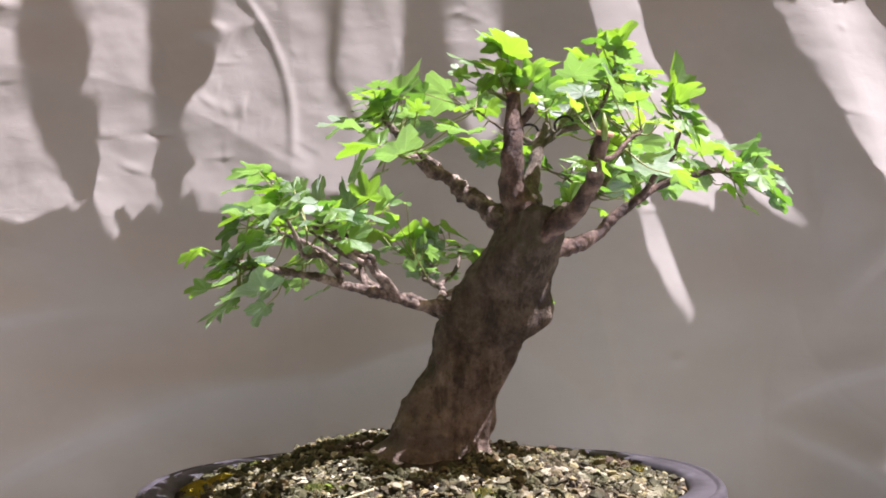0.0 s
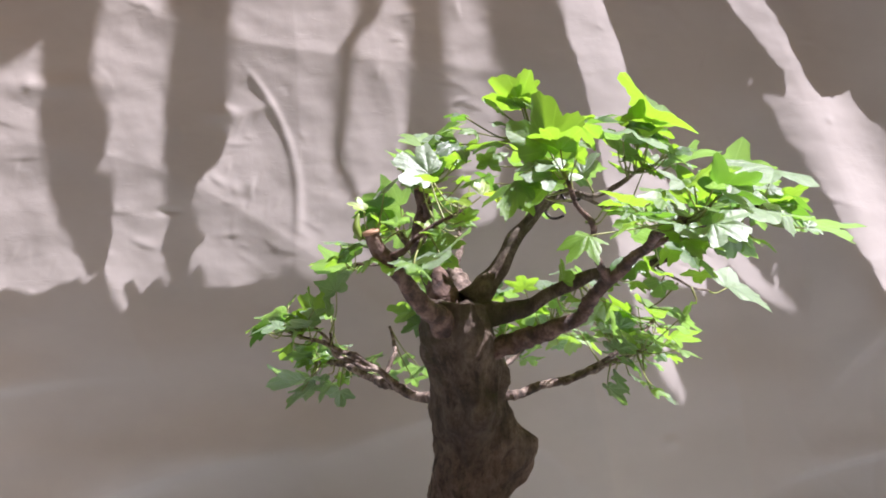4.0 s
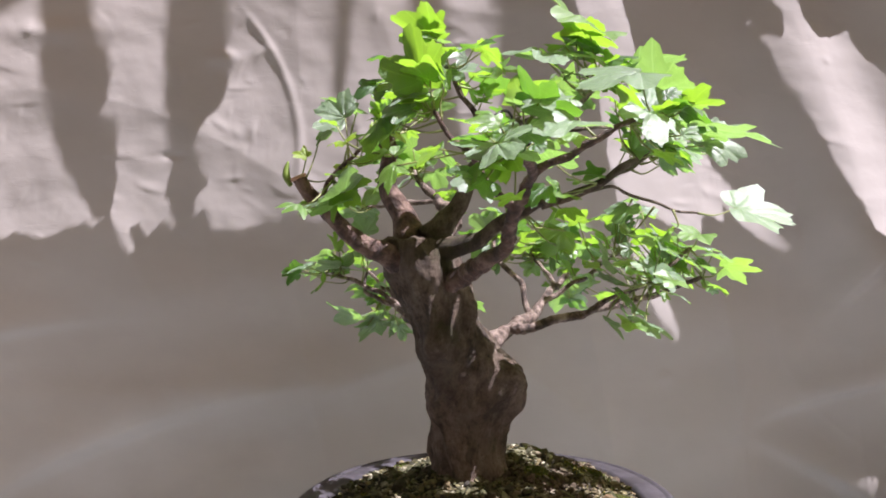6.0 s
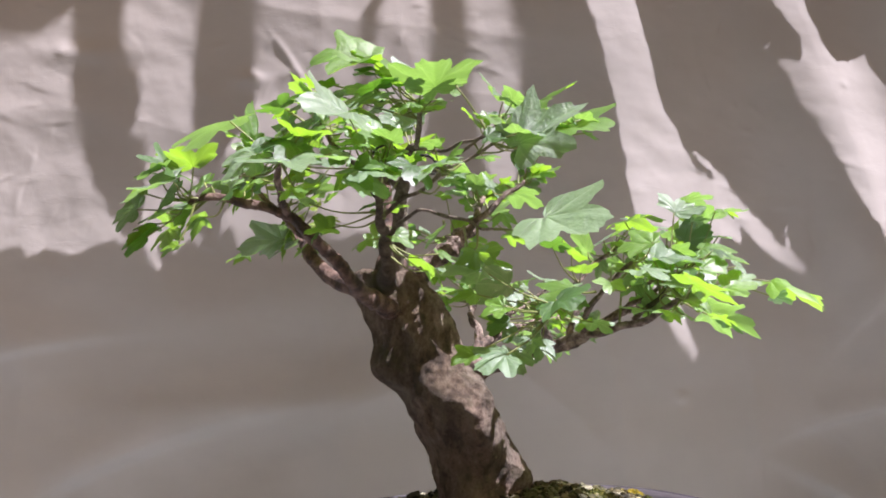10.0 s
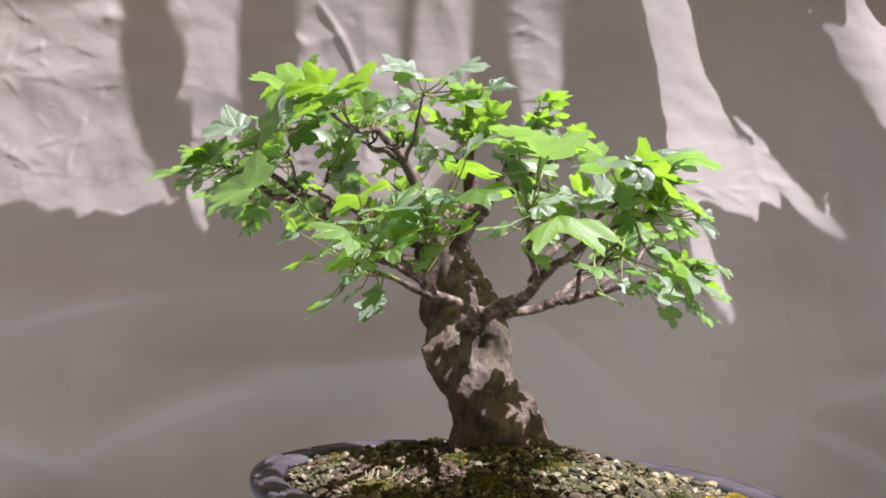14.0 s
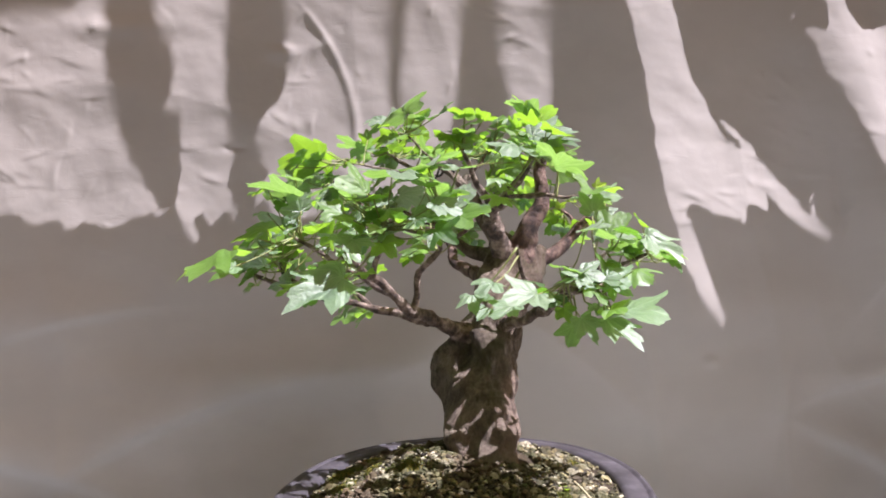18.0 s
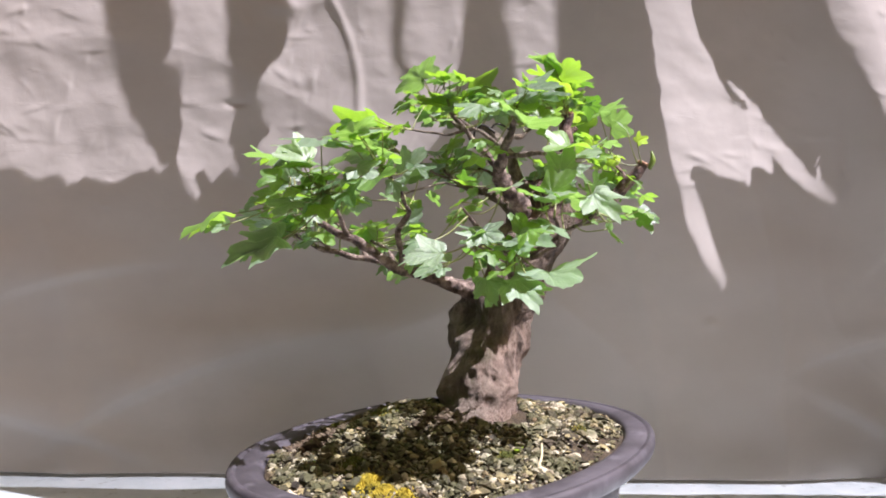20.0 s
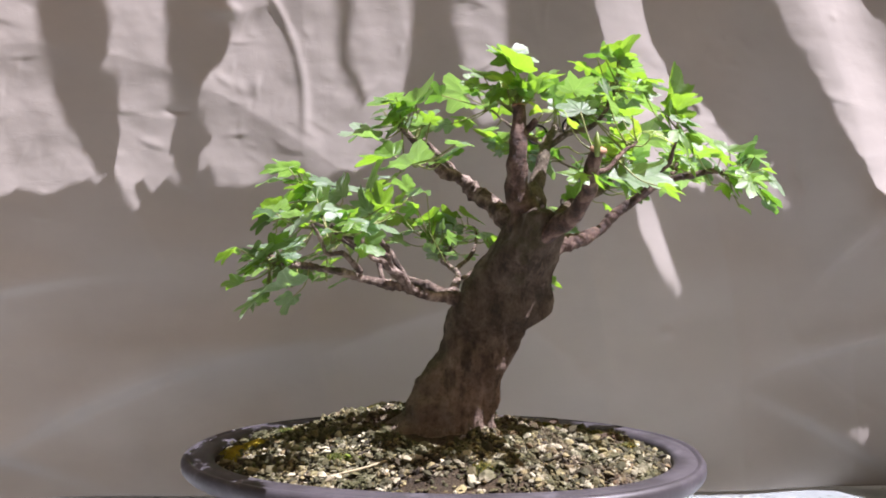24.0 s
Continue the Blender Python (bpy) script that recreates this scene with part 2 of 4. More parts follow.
def spline(points, steps):
    """Catmull-Rom through points (tuples of any length)."""
    p = [np.array(q, float) for q in points]
    p = [2 * p[0] - p[1], *p, 2 * p[-1] - p[-2]]
    out = []
    for i in range(1, len(p) - 2):
        for s in range(steps):
            u = s / steps
            a, b, c, d = p[i - 1:i + 3]
            out.append(0.5 * (2 * b + (c - a) * u + (2 * a - 5 * b + 4 * c - d) * u * u + (3 * b - a - 3 * c + d) * u ** 3))
    return out + [p[-2]]


def tube(bm, points, sides=8, steps=5, rough=0.0, seed=0.0, ridges=0.0, wander=0.0):
    """A tapered limb; points are (x, y, z, radius)."""
    line = spline(points, steps)
    frame_up = Vector((0.31, 0.2, 0.93))
    rings, gone, last = [], 0.0, Vector(line[0][:3])
    for i, q in enumerate(line):
        here, r = Vector(q[:3]), max(float(q[3]), 0.0002)
        if wander:
            ease = min(1.0, 3.0 * i / len(line), 3.0 * (len(line) - 1 - i) / len(line) + 0.2)
            here += wander * ease * Vector([noise.noise(here * 55 + Vector((seed + c * 11.0, c, 0))) for c in range(3)])
        ahead = Vector(line[min(i + 1, len(line) - 1)][:3]) - Vector(line[max(i - 1, 0)][:3])
        ahead.normalize()
        side = ahead.cross(frame_up).normalized()
        up = side.cross(ahead)
        frame_up = up
        gone += (here - last).length
        last = here
        worn = ridges * (0.45 + 0.9 * noise.noise(here * 45 + Vector((seed, 3, 0))))
        turns = gone / (0.0035 + 1.3 * r) + 0.6 * noise.noise(here * 70)
        ring = []
        for k in range(sides):
            a = 2 * math.pi * k / sides
            d = side * math.cos(a) + up * math.sin(a)
            bump = 1 + rough * noise.noise((here + d * r) * 90 + Vector((seed, 0, 0)))
            swell = 1 + worn * (0.5 + 0.5 * math.sin(2 * math.pi * turns + a)) ** 2 if ridges else 1
            ring.append(bm.verts.new(here + d * r * swell * bump))
        rings.append(ring)
    for a, b in zip(rings, rings[1:]):
        for k in range(sides):
            bm.faces.new((a[k], a[(k + 1) % sides], b[(k + 1) % sides], b[k]))
    bm.faces.new(rings[0][::-1])
    bm.faces.new(rings[-1])
    return rings


def box(bm, x0, y0, z0, x1, y1, z1, bevel=0.0):
    made = bmesh.ops.create_cube(bm, size=1)["verts"]
    for v in made:
        v.co = Vector(((x0 + x1) / 2 + v.co.x * (x1 - x0), (y0 + y1) / 2 + v.co.y * (y1 - y0), (z0 + z1) / 2 + v.co.z * (z1 - z0)))
    if bevel:
        edges = list({e for v in made for e in v.link_edges})
        bmesh.ops.bevel(bm, geom=edges, offset=bevel, segments=2, affect="EDGES")


# ---- the place: sheet, table, ground ----
WALL_Y, TABLE_Z = 0.336, -0.262


def sheet_base(x, z):
    """The broad sag of the sheet and its unseen forward side, in metres towards the camera."""
    v = Vector((x, z, 0))
    d = 0.009 * noise.noise(v * 2.2) + 0.0030 * noise.noise(v * 7 + Vector((7, 1, 0)))
    for slant, x0, x1, x2, deep in ((0.18 * (0.40 - z), 0.11, 0.30, 0.42, 0.0140), (0.47 * (0.35 - z), 0.31, 0.45, 0.62, 0.0150)):
        lean = x - slant
        deep *= 0.4 + 0.6 * min(1.0, max(0.0, (z + 0.10) / 0.22))
        if x0 < lean < x1:
            d += deep * math.cos(math.pi * (lean - x0) / (x1 - x0)) - deep
        elif x1 <= lean < x2:
            d += deep * math.cos(math.pi * (x2 - lean) / (x2 - x1)) - deep
    # added to darken the right: it leans back, and its unseen side blocks sky
    swing = min(1.0, max(0.0, (x - 0.20) / 0.40))
    side = min(1.0, max(0.0, (x - 0.60) / 0.25)) * min(1.0, max(0.0, (0.32 - z) / 0.20))
    d += 0.50 * side
    return d - 0.010 * swing * swing * min(1.0, max(0.0, (0.16 - z) / 0.25))


def sheet_smooth(x, z):
    """Sag, soft wrinkles and long folds of the draped sheet."""
    d = sheet_base(x, z) + 0.0014 * noise.noise(Vector((x * 16, z * 18, 3)))
    upper = min(1.0, max(0.0, (z - 0.0) / 0.10))
    d += upper * 0.0006 * noise.noise(Vector((x * 38 + z * 12, z * 46, 5)))
    d += (1 - 0.85 * upper) * 0.0085 * noise.noise(Vector((x * 5 + z * 6, z * 11 - x * 5, 1)))
    n = noise.noise(Vector((x * 1.6, (z + 0.35 * x) * 3.1, 2)))
    d += (0.0042 - 0.0025 * upper) * max(0.0, 1 - abs(n) * 5) ** 1.5
    n = noise.noise(Vector((x * 6.5 + z * 1.2, z * 1.6, 9)))
    return d + (0.0020 - 0.0012 * upper) * max(0.0, 1 - abs(n) * 4) ** 1.5


def sheet_depth(x, z):
    """The smooth drape with its sharper folds and puckers."""
    d = sheet_smooth(x, z) + 0.00012 * min(1.0, max(0.0, z * 10)) * noise.noise(Vector((x * 95, z * 130, 8)))
    for cx, cz, lx, lz, amp in FOLDS:
        u, w = (x - cx) / lx, (z - cz) / lz
        if u * u + w * w < 12:
            d += amp * math.exp(-u * u - w * w)
    for cx, cz, turn, long, wide, amp in DRAPES:
        p = (x - cx) * math.cos(turn) + (z - cz) * math.sin(turn)
        q = (z - cz) * math.cos(turn) - (x - cx) * math.sin(turn) + 0.6 * p * p
        if abs(p) < 2.2 * long and abs(q) < 9 * wide:
            d += 2.0 * amp * math.exp(-(p / long) ** 2 - (q / (wide if q < 0 else 3 * wide)) ** 2)
    if 0.125 < z < 0.335:
        bow = x - (-0.152 - 2.5 * max(0, z - 0.165) ** 2)
        d += 0.0015 * math.exp(-(bow / 0.0048) ** 2) * min(1, (z - 0.125) / 0.03, (0.335 - z) / 0.04)
    return d


FOLDS = [(-0.29, 0.16, 0.012, 0.004, -0.003), (-0.42, 0.30, 0.05, 0.012, 0.003), (-0.24, 0.27, 0.02, 0.008, 0.003),
         (0.40, 0.10, 0.010, 0.05, -0.004), (0.24, -0.085, 0.008, 0.006, 0.0025), (-0.30, -0.10, 0.28, 0.02, 0.003),
         (0.33, -0.16, 0.03, 0.10, 0.003)]


# long slack folds: middle, slant, half length, half width, height
DRAPES = [(-0.35, -0.14, 0.37, 0.15, 0.010, 0.0055), (-0.47, -0.03, 0.20, 0.09, 0.008, 0.0028),
          (-0.50, -0.20, -0.25, 0.10, 0.012, 0.0050), (0.31, -0.16, 1.35, 0.09, 0.012, 0.0022),
          (0.43, -0.10, 0.25, 0.08, 0.007, 0.0040), (0.47, 0.03, 0.75, 0.07, 0.007, 0.0040),
          (0.42, -0.19, -0.5, 0.08, 0.010, 0.0045), (-0.05, -0.07, 0.3, 0.10, 0.012, 0.0025)]


def add_dashes(xs, zs, depth):
    """Short sharp puckers of the cloth, mostly in its upper half."""
    rng = random.Random(5)
    step = xs[1] - xs[0]
    clumps = [(rng.uniform(-0.60, 0.52), rng.uniform(0.06, 0.44)) for _ in range(60)]
    for _ in range(430):
        cx, cz = rng.choice(clumps)
        cx, cz = cx + rng.gauss(0, 0.028), cz + rng.gauss(0, 0.030)
        if cz < 0.05 + 0.03 * rng.random() and rng.random() < 0.85:
            continue
        turn = rng.choice((rng.gauss(-0.25, 0.3), rng.gauss(-0.2, 0.4), rng.gauss(1.2, 0.35)))
        long, wide = rng.uniform(0.004, 0.018), rng.uniform(0.0015, 0.0027)
        high = rng.choice((-0.45, 1, 1)) * rng.uniform(0.15, 1.0) ** 1.5 * 0.0009
        near = (np.abs(xs - cx) < 0.05)[None, :] & (np.abs(zs - cz) < 0.05)[:, None]
        jj, ii = np.nonzero(near)
        dx, dz = xs[ii] - cx, zs[jj] - cz
        p = dx * math.cos(turn) + dz * math.sin(turn)
        q = -dx * math.sin(turn) + dz * math.cos(turn) + 9.0 * rng.uniform(-1, 1) * p * p
        side = np.where(q > 0, wide * 2.6, wide)
        depth[jj, ii] += high * np.exp(-(p / long) ** 2 - (q / side) ** 2)


def build_sheet():
    xs = np.concatenate([np.linspace(-0.95, -0.63, 40, endpoint=False), np.arange(-0.63, 0.56, 0.002), np.linspace(0.562, 0.95, 48)])
    zs = np.concatenate([np.arange(TABLE_Z + 0.004, 0.46, 0.002), np.linspace(0.462, 0.72, 40)])
    fine = np.arange(-0.63, 0.56, 0.002)
    depth = np.array([[sheet_depth(x, z) for x in xs] for z in zs])
    mid = depth[:, 40:40 + len(fine)]
    add_dashes(fine, zs, mid)
    nx, nz = len(xs), len(zs)
    gx, gz = np.meshgrid(xs, zs)
    verts = np.stack([gx, WALL_Y - depth, gz], axis=-1).reshape(-1, 3)
    a = (np.arange(nz - 1)[:, None] * nx + np.arange(nx - 1)[None, :]).reshape(-1)
    faces = np.stack([a, a + 1, a + nx + 1, a + nx], axis=-1)
    me = bpy.data.meshes.new("backdrop")
    me.from_pydata(verts.tolist(), [], faces.tolist())
    me.materials.append(SHEET)
    me.polygons.foreach_set("use_smooth", [True] * len(me.polygons))
    ob = new("backdrop", me)
    solid = ob.modifiers.new("thickness", "SOLIDIFY")
    solid.thickness, solid.offset = 0.002, 1
    tagged(ob, "wrinkled taupe sheet hung as a backdrop behind the table", "backdrop", kind="structure")


def build_table():
    table = tagged(new("table"), "pale green painted table carrying the bonsai", "table")
    table.location = (0, 0, -1.0)
    bm = bmesh.new()
    box(bm, -1.0, -0.24, TABLE_Z - 0.03 + 1, 1.0, 0.42, TABLE_Z + 1, 0.004)
    part("tabletop", bm, TABLE, table)
    for x in (-0.92, 0.92):
        for y in (-0.19, 0.36):
            bm = bmesh.new()
            box(bm, x - 0.03, y - 0.03, 0, x + 0.03, y + 0.03, TABLE_Z + 1 - 0.03, 0.003)
            part("leg", bm, TABLE, table)
    bm = bmesh.new()
    bmesh.ops.create_grid(bm, x_segments=8, y_segments=8, size=60)
    ground = mesh_object("ground", bm, GROUND, False)
    ground.location.z = -1.0
    tagged(ground, "dark brown earth ground under the table", "ground", kind="structure")


build_sheet()
build_table()

# ---- added shade: an unseen cloth whose cut holes shape the light on the sheet ----
SHADE_Z = 0.42
# the mask's holes, drawn to the light patches on the sheet: across and up, millimetres
WIDE_TEAR = [(-1000, 300), (-500, 312), (-462, 330), (-448, 345), (-446, 325), (-447, 296), (-441, 236), (-438, 203), (-427, 177), (-411, 137), (-391, 105), (-381, 83),
    (-364, 86), (-381, 72), (-392, 78), (-413, 70), (-432, 62), (-465, 70), (-484, 58), (-498, 70), (-524, 64), (-537, 76), (-563, 72), (-1000, 72)]
SECOND_TEAR = [(-380, 470), (-384, 380), (-390, 335), (-388, 295), (-370, 275), (-366, 242), (-369, 209), (-382, 199), (-362, 190), (-358, 156), (-359, 111),
    (-362, 85), (-353, 58), (-342, 40), (-334, 48), (-341, 72), (-332, 82), (-322, 64), (-312, 74), (-306, 80), (-293, 66), (-298, 88), (-304, 112), (-297, 136),
    (-301, 169), (-304, 202), (-304, 241), (-307, 294), (-303, 333), (-308, 380), (-312, 470)]
THIRD_TEAR = [(-230, 470), (-236, 380), (-239, 332), (-239, 293), (-241, 266), (-235, 240), (-245, 207), (-268, 182), (-279, 149), (-258, 123), (-272, 105),
    (-276, 73), (-264, 92), (-254, 69), (-227, 71), (-204, 77), (-171, 80), (-135, 74), (-110, 84), (-80, 96), (-56, 123), (-87, 148), (-115, 192), (-121, 265),
    (-119, 331), (-95, 368), (-98, 470)]
FOURTH_TEAR = [(-96, 348), (-72, 372), (-44, 470), (-36, 334), (-38, 270), (-42, 205), (-56, 123), (-87, 148), (-109, 212), (-106, 265)]
FIFTH_TEAR = [(-4, 470), (28, 470), (52, 344), (62, 279), (66, 215), (58, 140), (34, 128), (24, 165), (12, 218), (2, 279), (3, 330)]
LONG_TEAR_EDGE = [(108, 470), (146, 330), (154, 297), (161, 265), (170, 233), (174, 200), (179, 168), (184, 136), (189, 104), (194, 85), (201, 60),
    (209, 28), (223, -10), (238, -39), (250, -56), (254, -48), (245, -16), (238, 15), (233, 28), (223, 53), (214, 73), (216, 81)]
LONG_TEAR_FRINGE = [(227, 84), (240, 78), (255, 71), (267, 71), (279, 69), (284, 59), (286, 80), (294, 89), (304, 82), (313, 76), (314, 88),
    (311, 100), (322, 88), (333, 75), (346, 63), (362, 50), (384, 38), (366, 68), (355, 80), (344, 94), (332, 112), (321, 125), (303, 141),
    (288, 152), (268, 156), (258, 171), (252, 186), (243, 206), (230, 228), (220, 254), (215, 287), (209, 313), (204, 333), (160, 470)]
LONG_TEAR = LONG_TEAR_EDGE + LONG_TEAR_FRINGE
CHIP = [(255, 182), (265, 183), (284, 168), (300, 152), (304, 143), (290, 147), (274, 161), (264, 173)]
THREAD_GAP = [(361, 103), (367, 95), (369, 71), (373, 49), (369, 52), (364, 72), (364, 90)]
FAR_TEAR = [(292, 470), (329, 407), (343, 380), (357, 353), (372, 329), (384, 315), (386, 298), (384, 285), (368, 288), (352, 282), (341, 290),
    (349, 297), (360, 308), (365, 317), (357, 310), (344, 299), (339, 289), (342, 279), (349, 264), (345, 254), (357, 247), (363, 231), (374, 218),
    (385, 205), (400, 184), (418, 163), (427, 140), (441, 121), (458, 100), (467, 84), (474, 65), (515, 1), (740, 2), (760, 345), (546, 326),
    (503, 316), (473, 304), (448, 292), (432, 292), (420, 303), (412, 316), (403, 339), (396, 363), (386, 385), (373, 411), (340, 470)]
HOLES = [WIDE_TEAR, SECOND_TEAR, THIRD_TEAR, FOURTH_TEAR, FIFTH_TEAR, LONG_TEAR, CHIP, THREAD_GAP, FAR_TEAR]


def to_shade(u, v):
    """The point of the unseen overhead mask whose shadow falls on the sheet at (u, v)."""
    lift = 5.5 - 4.9 * min(1.0, max(0.0, (u - 0.08) / 0.08))
    k = (SHADE_Z - v) / SUN.z + lift * max(0.0, v - 0.11)
    return (u + SUN.x * k, WALL_Y - sheet_smooth(u, v) + SUN.y * k, v + SUN.z * k)


def cover(us, vs):
    """Signed distance to the nearest hole's edge at every node, positive on the cloth."""
    gu, gv = np.meshgrid(np.array(us), np.array(vs))
    ru, rv = np.zeros_like(gu), np.zeros_like(gu)
    for j in range(gu.shape[0]):
        for i in range(gu.shape[1]):
            w = Vector((gu[j, i], gv[j, i], 0))
            ru[j, i] = 0.0022 * noise.noise(w * 30) + 0.0014 * noise.noise(w * 85)
            rv[j, i] = 0.0030 * noise.noise(w * 60 + Vector((9, 0, 0))) + 0.0035 * noise.noise(w * 130)
    pu, pv = gu + ru, gv + rv
    best, inside = np.full(gu.shape, 9.0), np.zeros(gu.shape, bool)
    for hole in HOLES:
        within = np.zeros(gu.shape, bool)
        for (x0, y0), (x1, y1) in zip(hole, hole[1:] + hole[:1]):
            x0, y0, x1, y1 = x0 / 1000, y0 / 1000, x1 / 1000, y1 / 1000
            dx, dy = x1 - x0, y1 - y0
            s = np.clip(((pu - x0) * dx + (pv - y0) * dy) / (dx * dx + dy * dy + 1e-12), 0, 1)
            best = np.minimum(best, np.hypot(pu - x0 - s * dx, pv - y0 - s * dy))
            if abs(dy) > 1e-9:
                within ^= ((y0 > pv) != (y1 > pv)) & (pu < x0 + dx * (pv - y0) / dy)
        inside |= within
    return np.where(inside, -best, best)


def build_shade():
    shade = tagged(new("shade_mask"), "unseen beige light mask on three poles, added to shape the light on the sheet", "awning")
    shade.location.z = -1.0
    us = [-2.6, -0.68] + [-0.66 + 0.0035 * i for i in range(1, 412)] + [1.3, 2.0]
    vs = [-2.6, -1.7, -0.95, -0.70, -0.46, -0.275] + [-0.262 + 0.0046 * i for i in range(160)]
    field = cover(us, vs)
    verts, index, faces = [], {}, []

    def node(key, u, v):
        if key not in index:
            index[key] = len(verts)
            x, y, z = to_shade(u, v)
            verts.append((x, y, z + 1.0))
        return index[key]

    for j in range(len(vs) - 1):
        for i in range(len(us) - 1):
            # every other strip is left open so half the sunlight reaches the table's edge
            u, v = (us[i] + us[i + 1]) / 2, (vs[j] + vs[j + 1]) / 2
            if (v < -0.95 and u < 0.0) or (v < -0.70 and u < -0.12) or (u < -0.66 and v < 0.44) or (i % 2 and abs(u) < 0.9 and -0.46 < v < -0.275):
                continue
            corners = ((i, j), (i + 1, j), (i + 1, j + 1), (i, j + 1))
            f = [field[c, a] for a, c in corners]
            if max(f) <= 0:
                continue
            ring = []
            for k in range(4):
                (a, c), (d, e) = corners[k], corners[(k + 1) % 4]
                fa, fb = f[k], f[(k + 1) % 4]
                if fa > 0:
                    ring.append(node((a, c), us[a], vs[c]))
                if (fa > 0) != (fb > 0):
                    s = fa / (fa - fb)
                    ring.append(node((min((a, c), (d, e)), max((a, c), (d, e))), us[a] + (us[d] - us[a]) * s, vs[c] + (vs[e] - vs[c]) * s))
            if len(ring) > 2:
                faces.append(tuple(ring))
    me = bpy.data.meshes.new("cloth")
    me.from_pydata(verts, [], faces)
    me.materials.append(SHADE)
    cloth = new("cloth", me)
    cloth.parent = shade
    solid = cloth.modifiers.new("thickness", "SOLIDIFY")
    solid.thickness, solid.offset = 0.0012, 0
    for u, v in ((-2.6, vs[-1]), (2.0, vs[-1]), (2.0, vs[0])):
        x, y, z = to_shade(u, v)
        bm = bmesh.new()
        tube(bm, [(x, y, 0, 0.012), (x, y, 0.9, 0.012), (x, y, z + 1.005, 0.011)], 12, 2)
        part("pole", bm, SHADE, shade)
    return shade


build_shade()

# ---- the pot, its soil and grit ----
POT_X, POT_Y, POT_TURN, RIM_Z = -0.0102, 0.0335, radians(-5.1), -0.137
POT_A, POT_B, POT_N = 0.1832, 0.1256, 2.21
TURNING = []


def oval(a, inset=0.0, grow=1.0):
    """A point of the pot's outline at angle a, drawn in by inset metres."""
    c, s = math.cos(a), math.sin(a)
    u = (POT_A - inset) * grow * math.copysign(abs(c) ** (2 / POT_N), c)
    v = (POT_B - inset) * grow * math.copysign(abs(s) ** (2 / POT_N), s)
    ct, st = math.cos(POT_TURN), math.sin(POT_TURN)
    return POT_X + ct * u - st * v, POT_Y + st * u + ct * v


def lathe(bm, profile, n=160, wobble=0.0):
    rings = []
    for inset, z in profile:
        ring = []
        for k in range(n):
            a = 2 * math.pi * k / n
            x, y = oval(a, inset)
            w = wobble * noise.noise(Vector((x, y, z)) * 22)
            ring.append(bm.verts.new((x + w, y + w, z + w * 0.6)))
        rings.append(ring)
    for a, b in zip(rings, rings[1:]):
        for k in range(n):
            bm.faces.new((a[k], a[(k + 1) % n], b[(k + 1) % n], b[k]))
    return rings


def turning(name, label, category, kind=""):
    ob = tagged(new(name), label, category, kind=kind)
    ob.location.z = TABLE_Z
    TURNING.append(ob)
    return ob


def lower_to(ob):
    """Meshes are modelled in the tree's space; their parents stand on the table."""
    ob.location.z -= TABLE_Z
    return ob


def build_pot():
    pot = turning("bonsai_pot", "oval dark brown unglazed clay bonsai pot with a broad rim", "pot")
    z = RIM_Z
    bm = bmesh.new()
    lathe(bm, [(0.0230, z - 0.034), (0.0225, z - 0.014), (0.0222, z - 0.004), (0.0205, z - 0.0008), (0.018, z), (0.0075, z + 0.0004), (0.0062, z - 0.0006),
               (0.0052, z - 0.0006), (0.0042, z + 0.0006), (0.0015, z + 0.0002), (0.0002, z - 0.0022), (0.0, z - 0.0055), (0.0006, z - 0.0085), (0.003, z - 0.0115),
               (0.008, z - 0.0130), (0.0165, z - 0.0145), (0.0235, z - 0.018)], wobble=0.0006)
    lower_to(part("rim", bm, POT, pot))
    bm = bmesh.new()
    rings = lathe(bm, [(0.0225, z - 0.016), (0.0240, z - 0.028), (0.0260, z - 0.050), (0.0300, z - 0.080), (0.0350, z - 0.102), (0.0390, z - 0.110), (0.046, z - 0.112)], wobble=0.0008)
    bm.faces.new(rings[-1])
    lower_to(part("body", bm, POT, pot))
    for ang in (0.55, math.pi - 0.55, math.pi + 0.55, -0.55):
        x, y = oval(ang, 0.058)
        bm = bmesh.new()
        box(bm, x - 0.020, y - 0.012, TABLE_Z, x + 0.020, y + 0.012, z - 0.111, 0.003)
        lower_to(part("foot", bm, POT, pot))
    return pot


def soil_height(x, y):
    """Mounded soil that rises from the rim to the trunk's foot."""
    ct, st = math.cos(-POT_TURN), math.sin(-POT_TURN)
    u, v = x - POT_X, y - POT_Y
    u, v = (ct * u - st * v) / (POT_A - 0.021), (st * u + ct * v) / (POT_B - 0.021)
    r = (abs(u) ** POT_N + abs(v) ** POT_N) ** (1 / POT_N)
    base = RIM_Z - 0.006 + 0.016 * (1 - min(r, 1) ** 2.2)
    d2 = ((x + 0.006) / 0.075) ** 2 + ((y - 0.020) / 0.060) ** 2
    base += 0.010 * math.exp(-d2)
    base += 0.011 * math.exp(-((x + 0.055) / 0.05) ** 2 - ((y - 0.065) / 0.04) ** 2)
    return base + 0.0035 * noise.noise(Vector((x, y, 0)) * 38) + 0.0015 * noise.noise(Vector((x, y, 2)) * 110), r


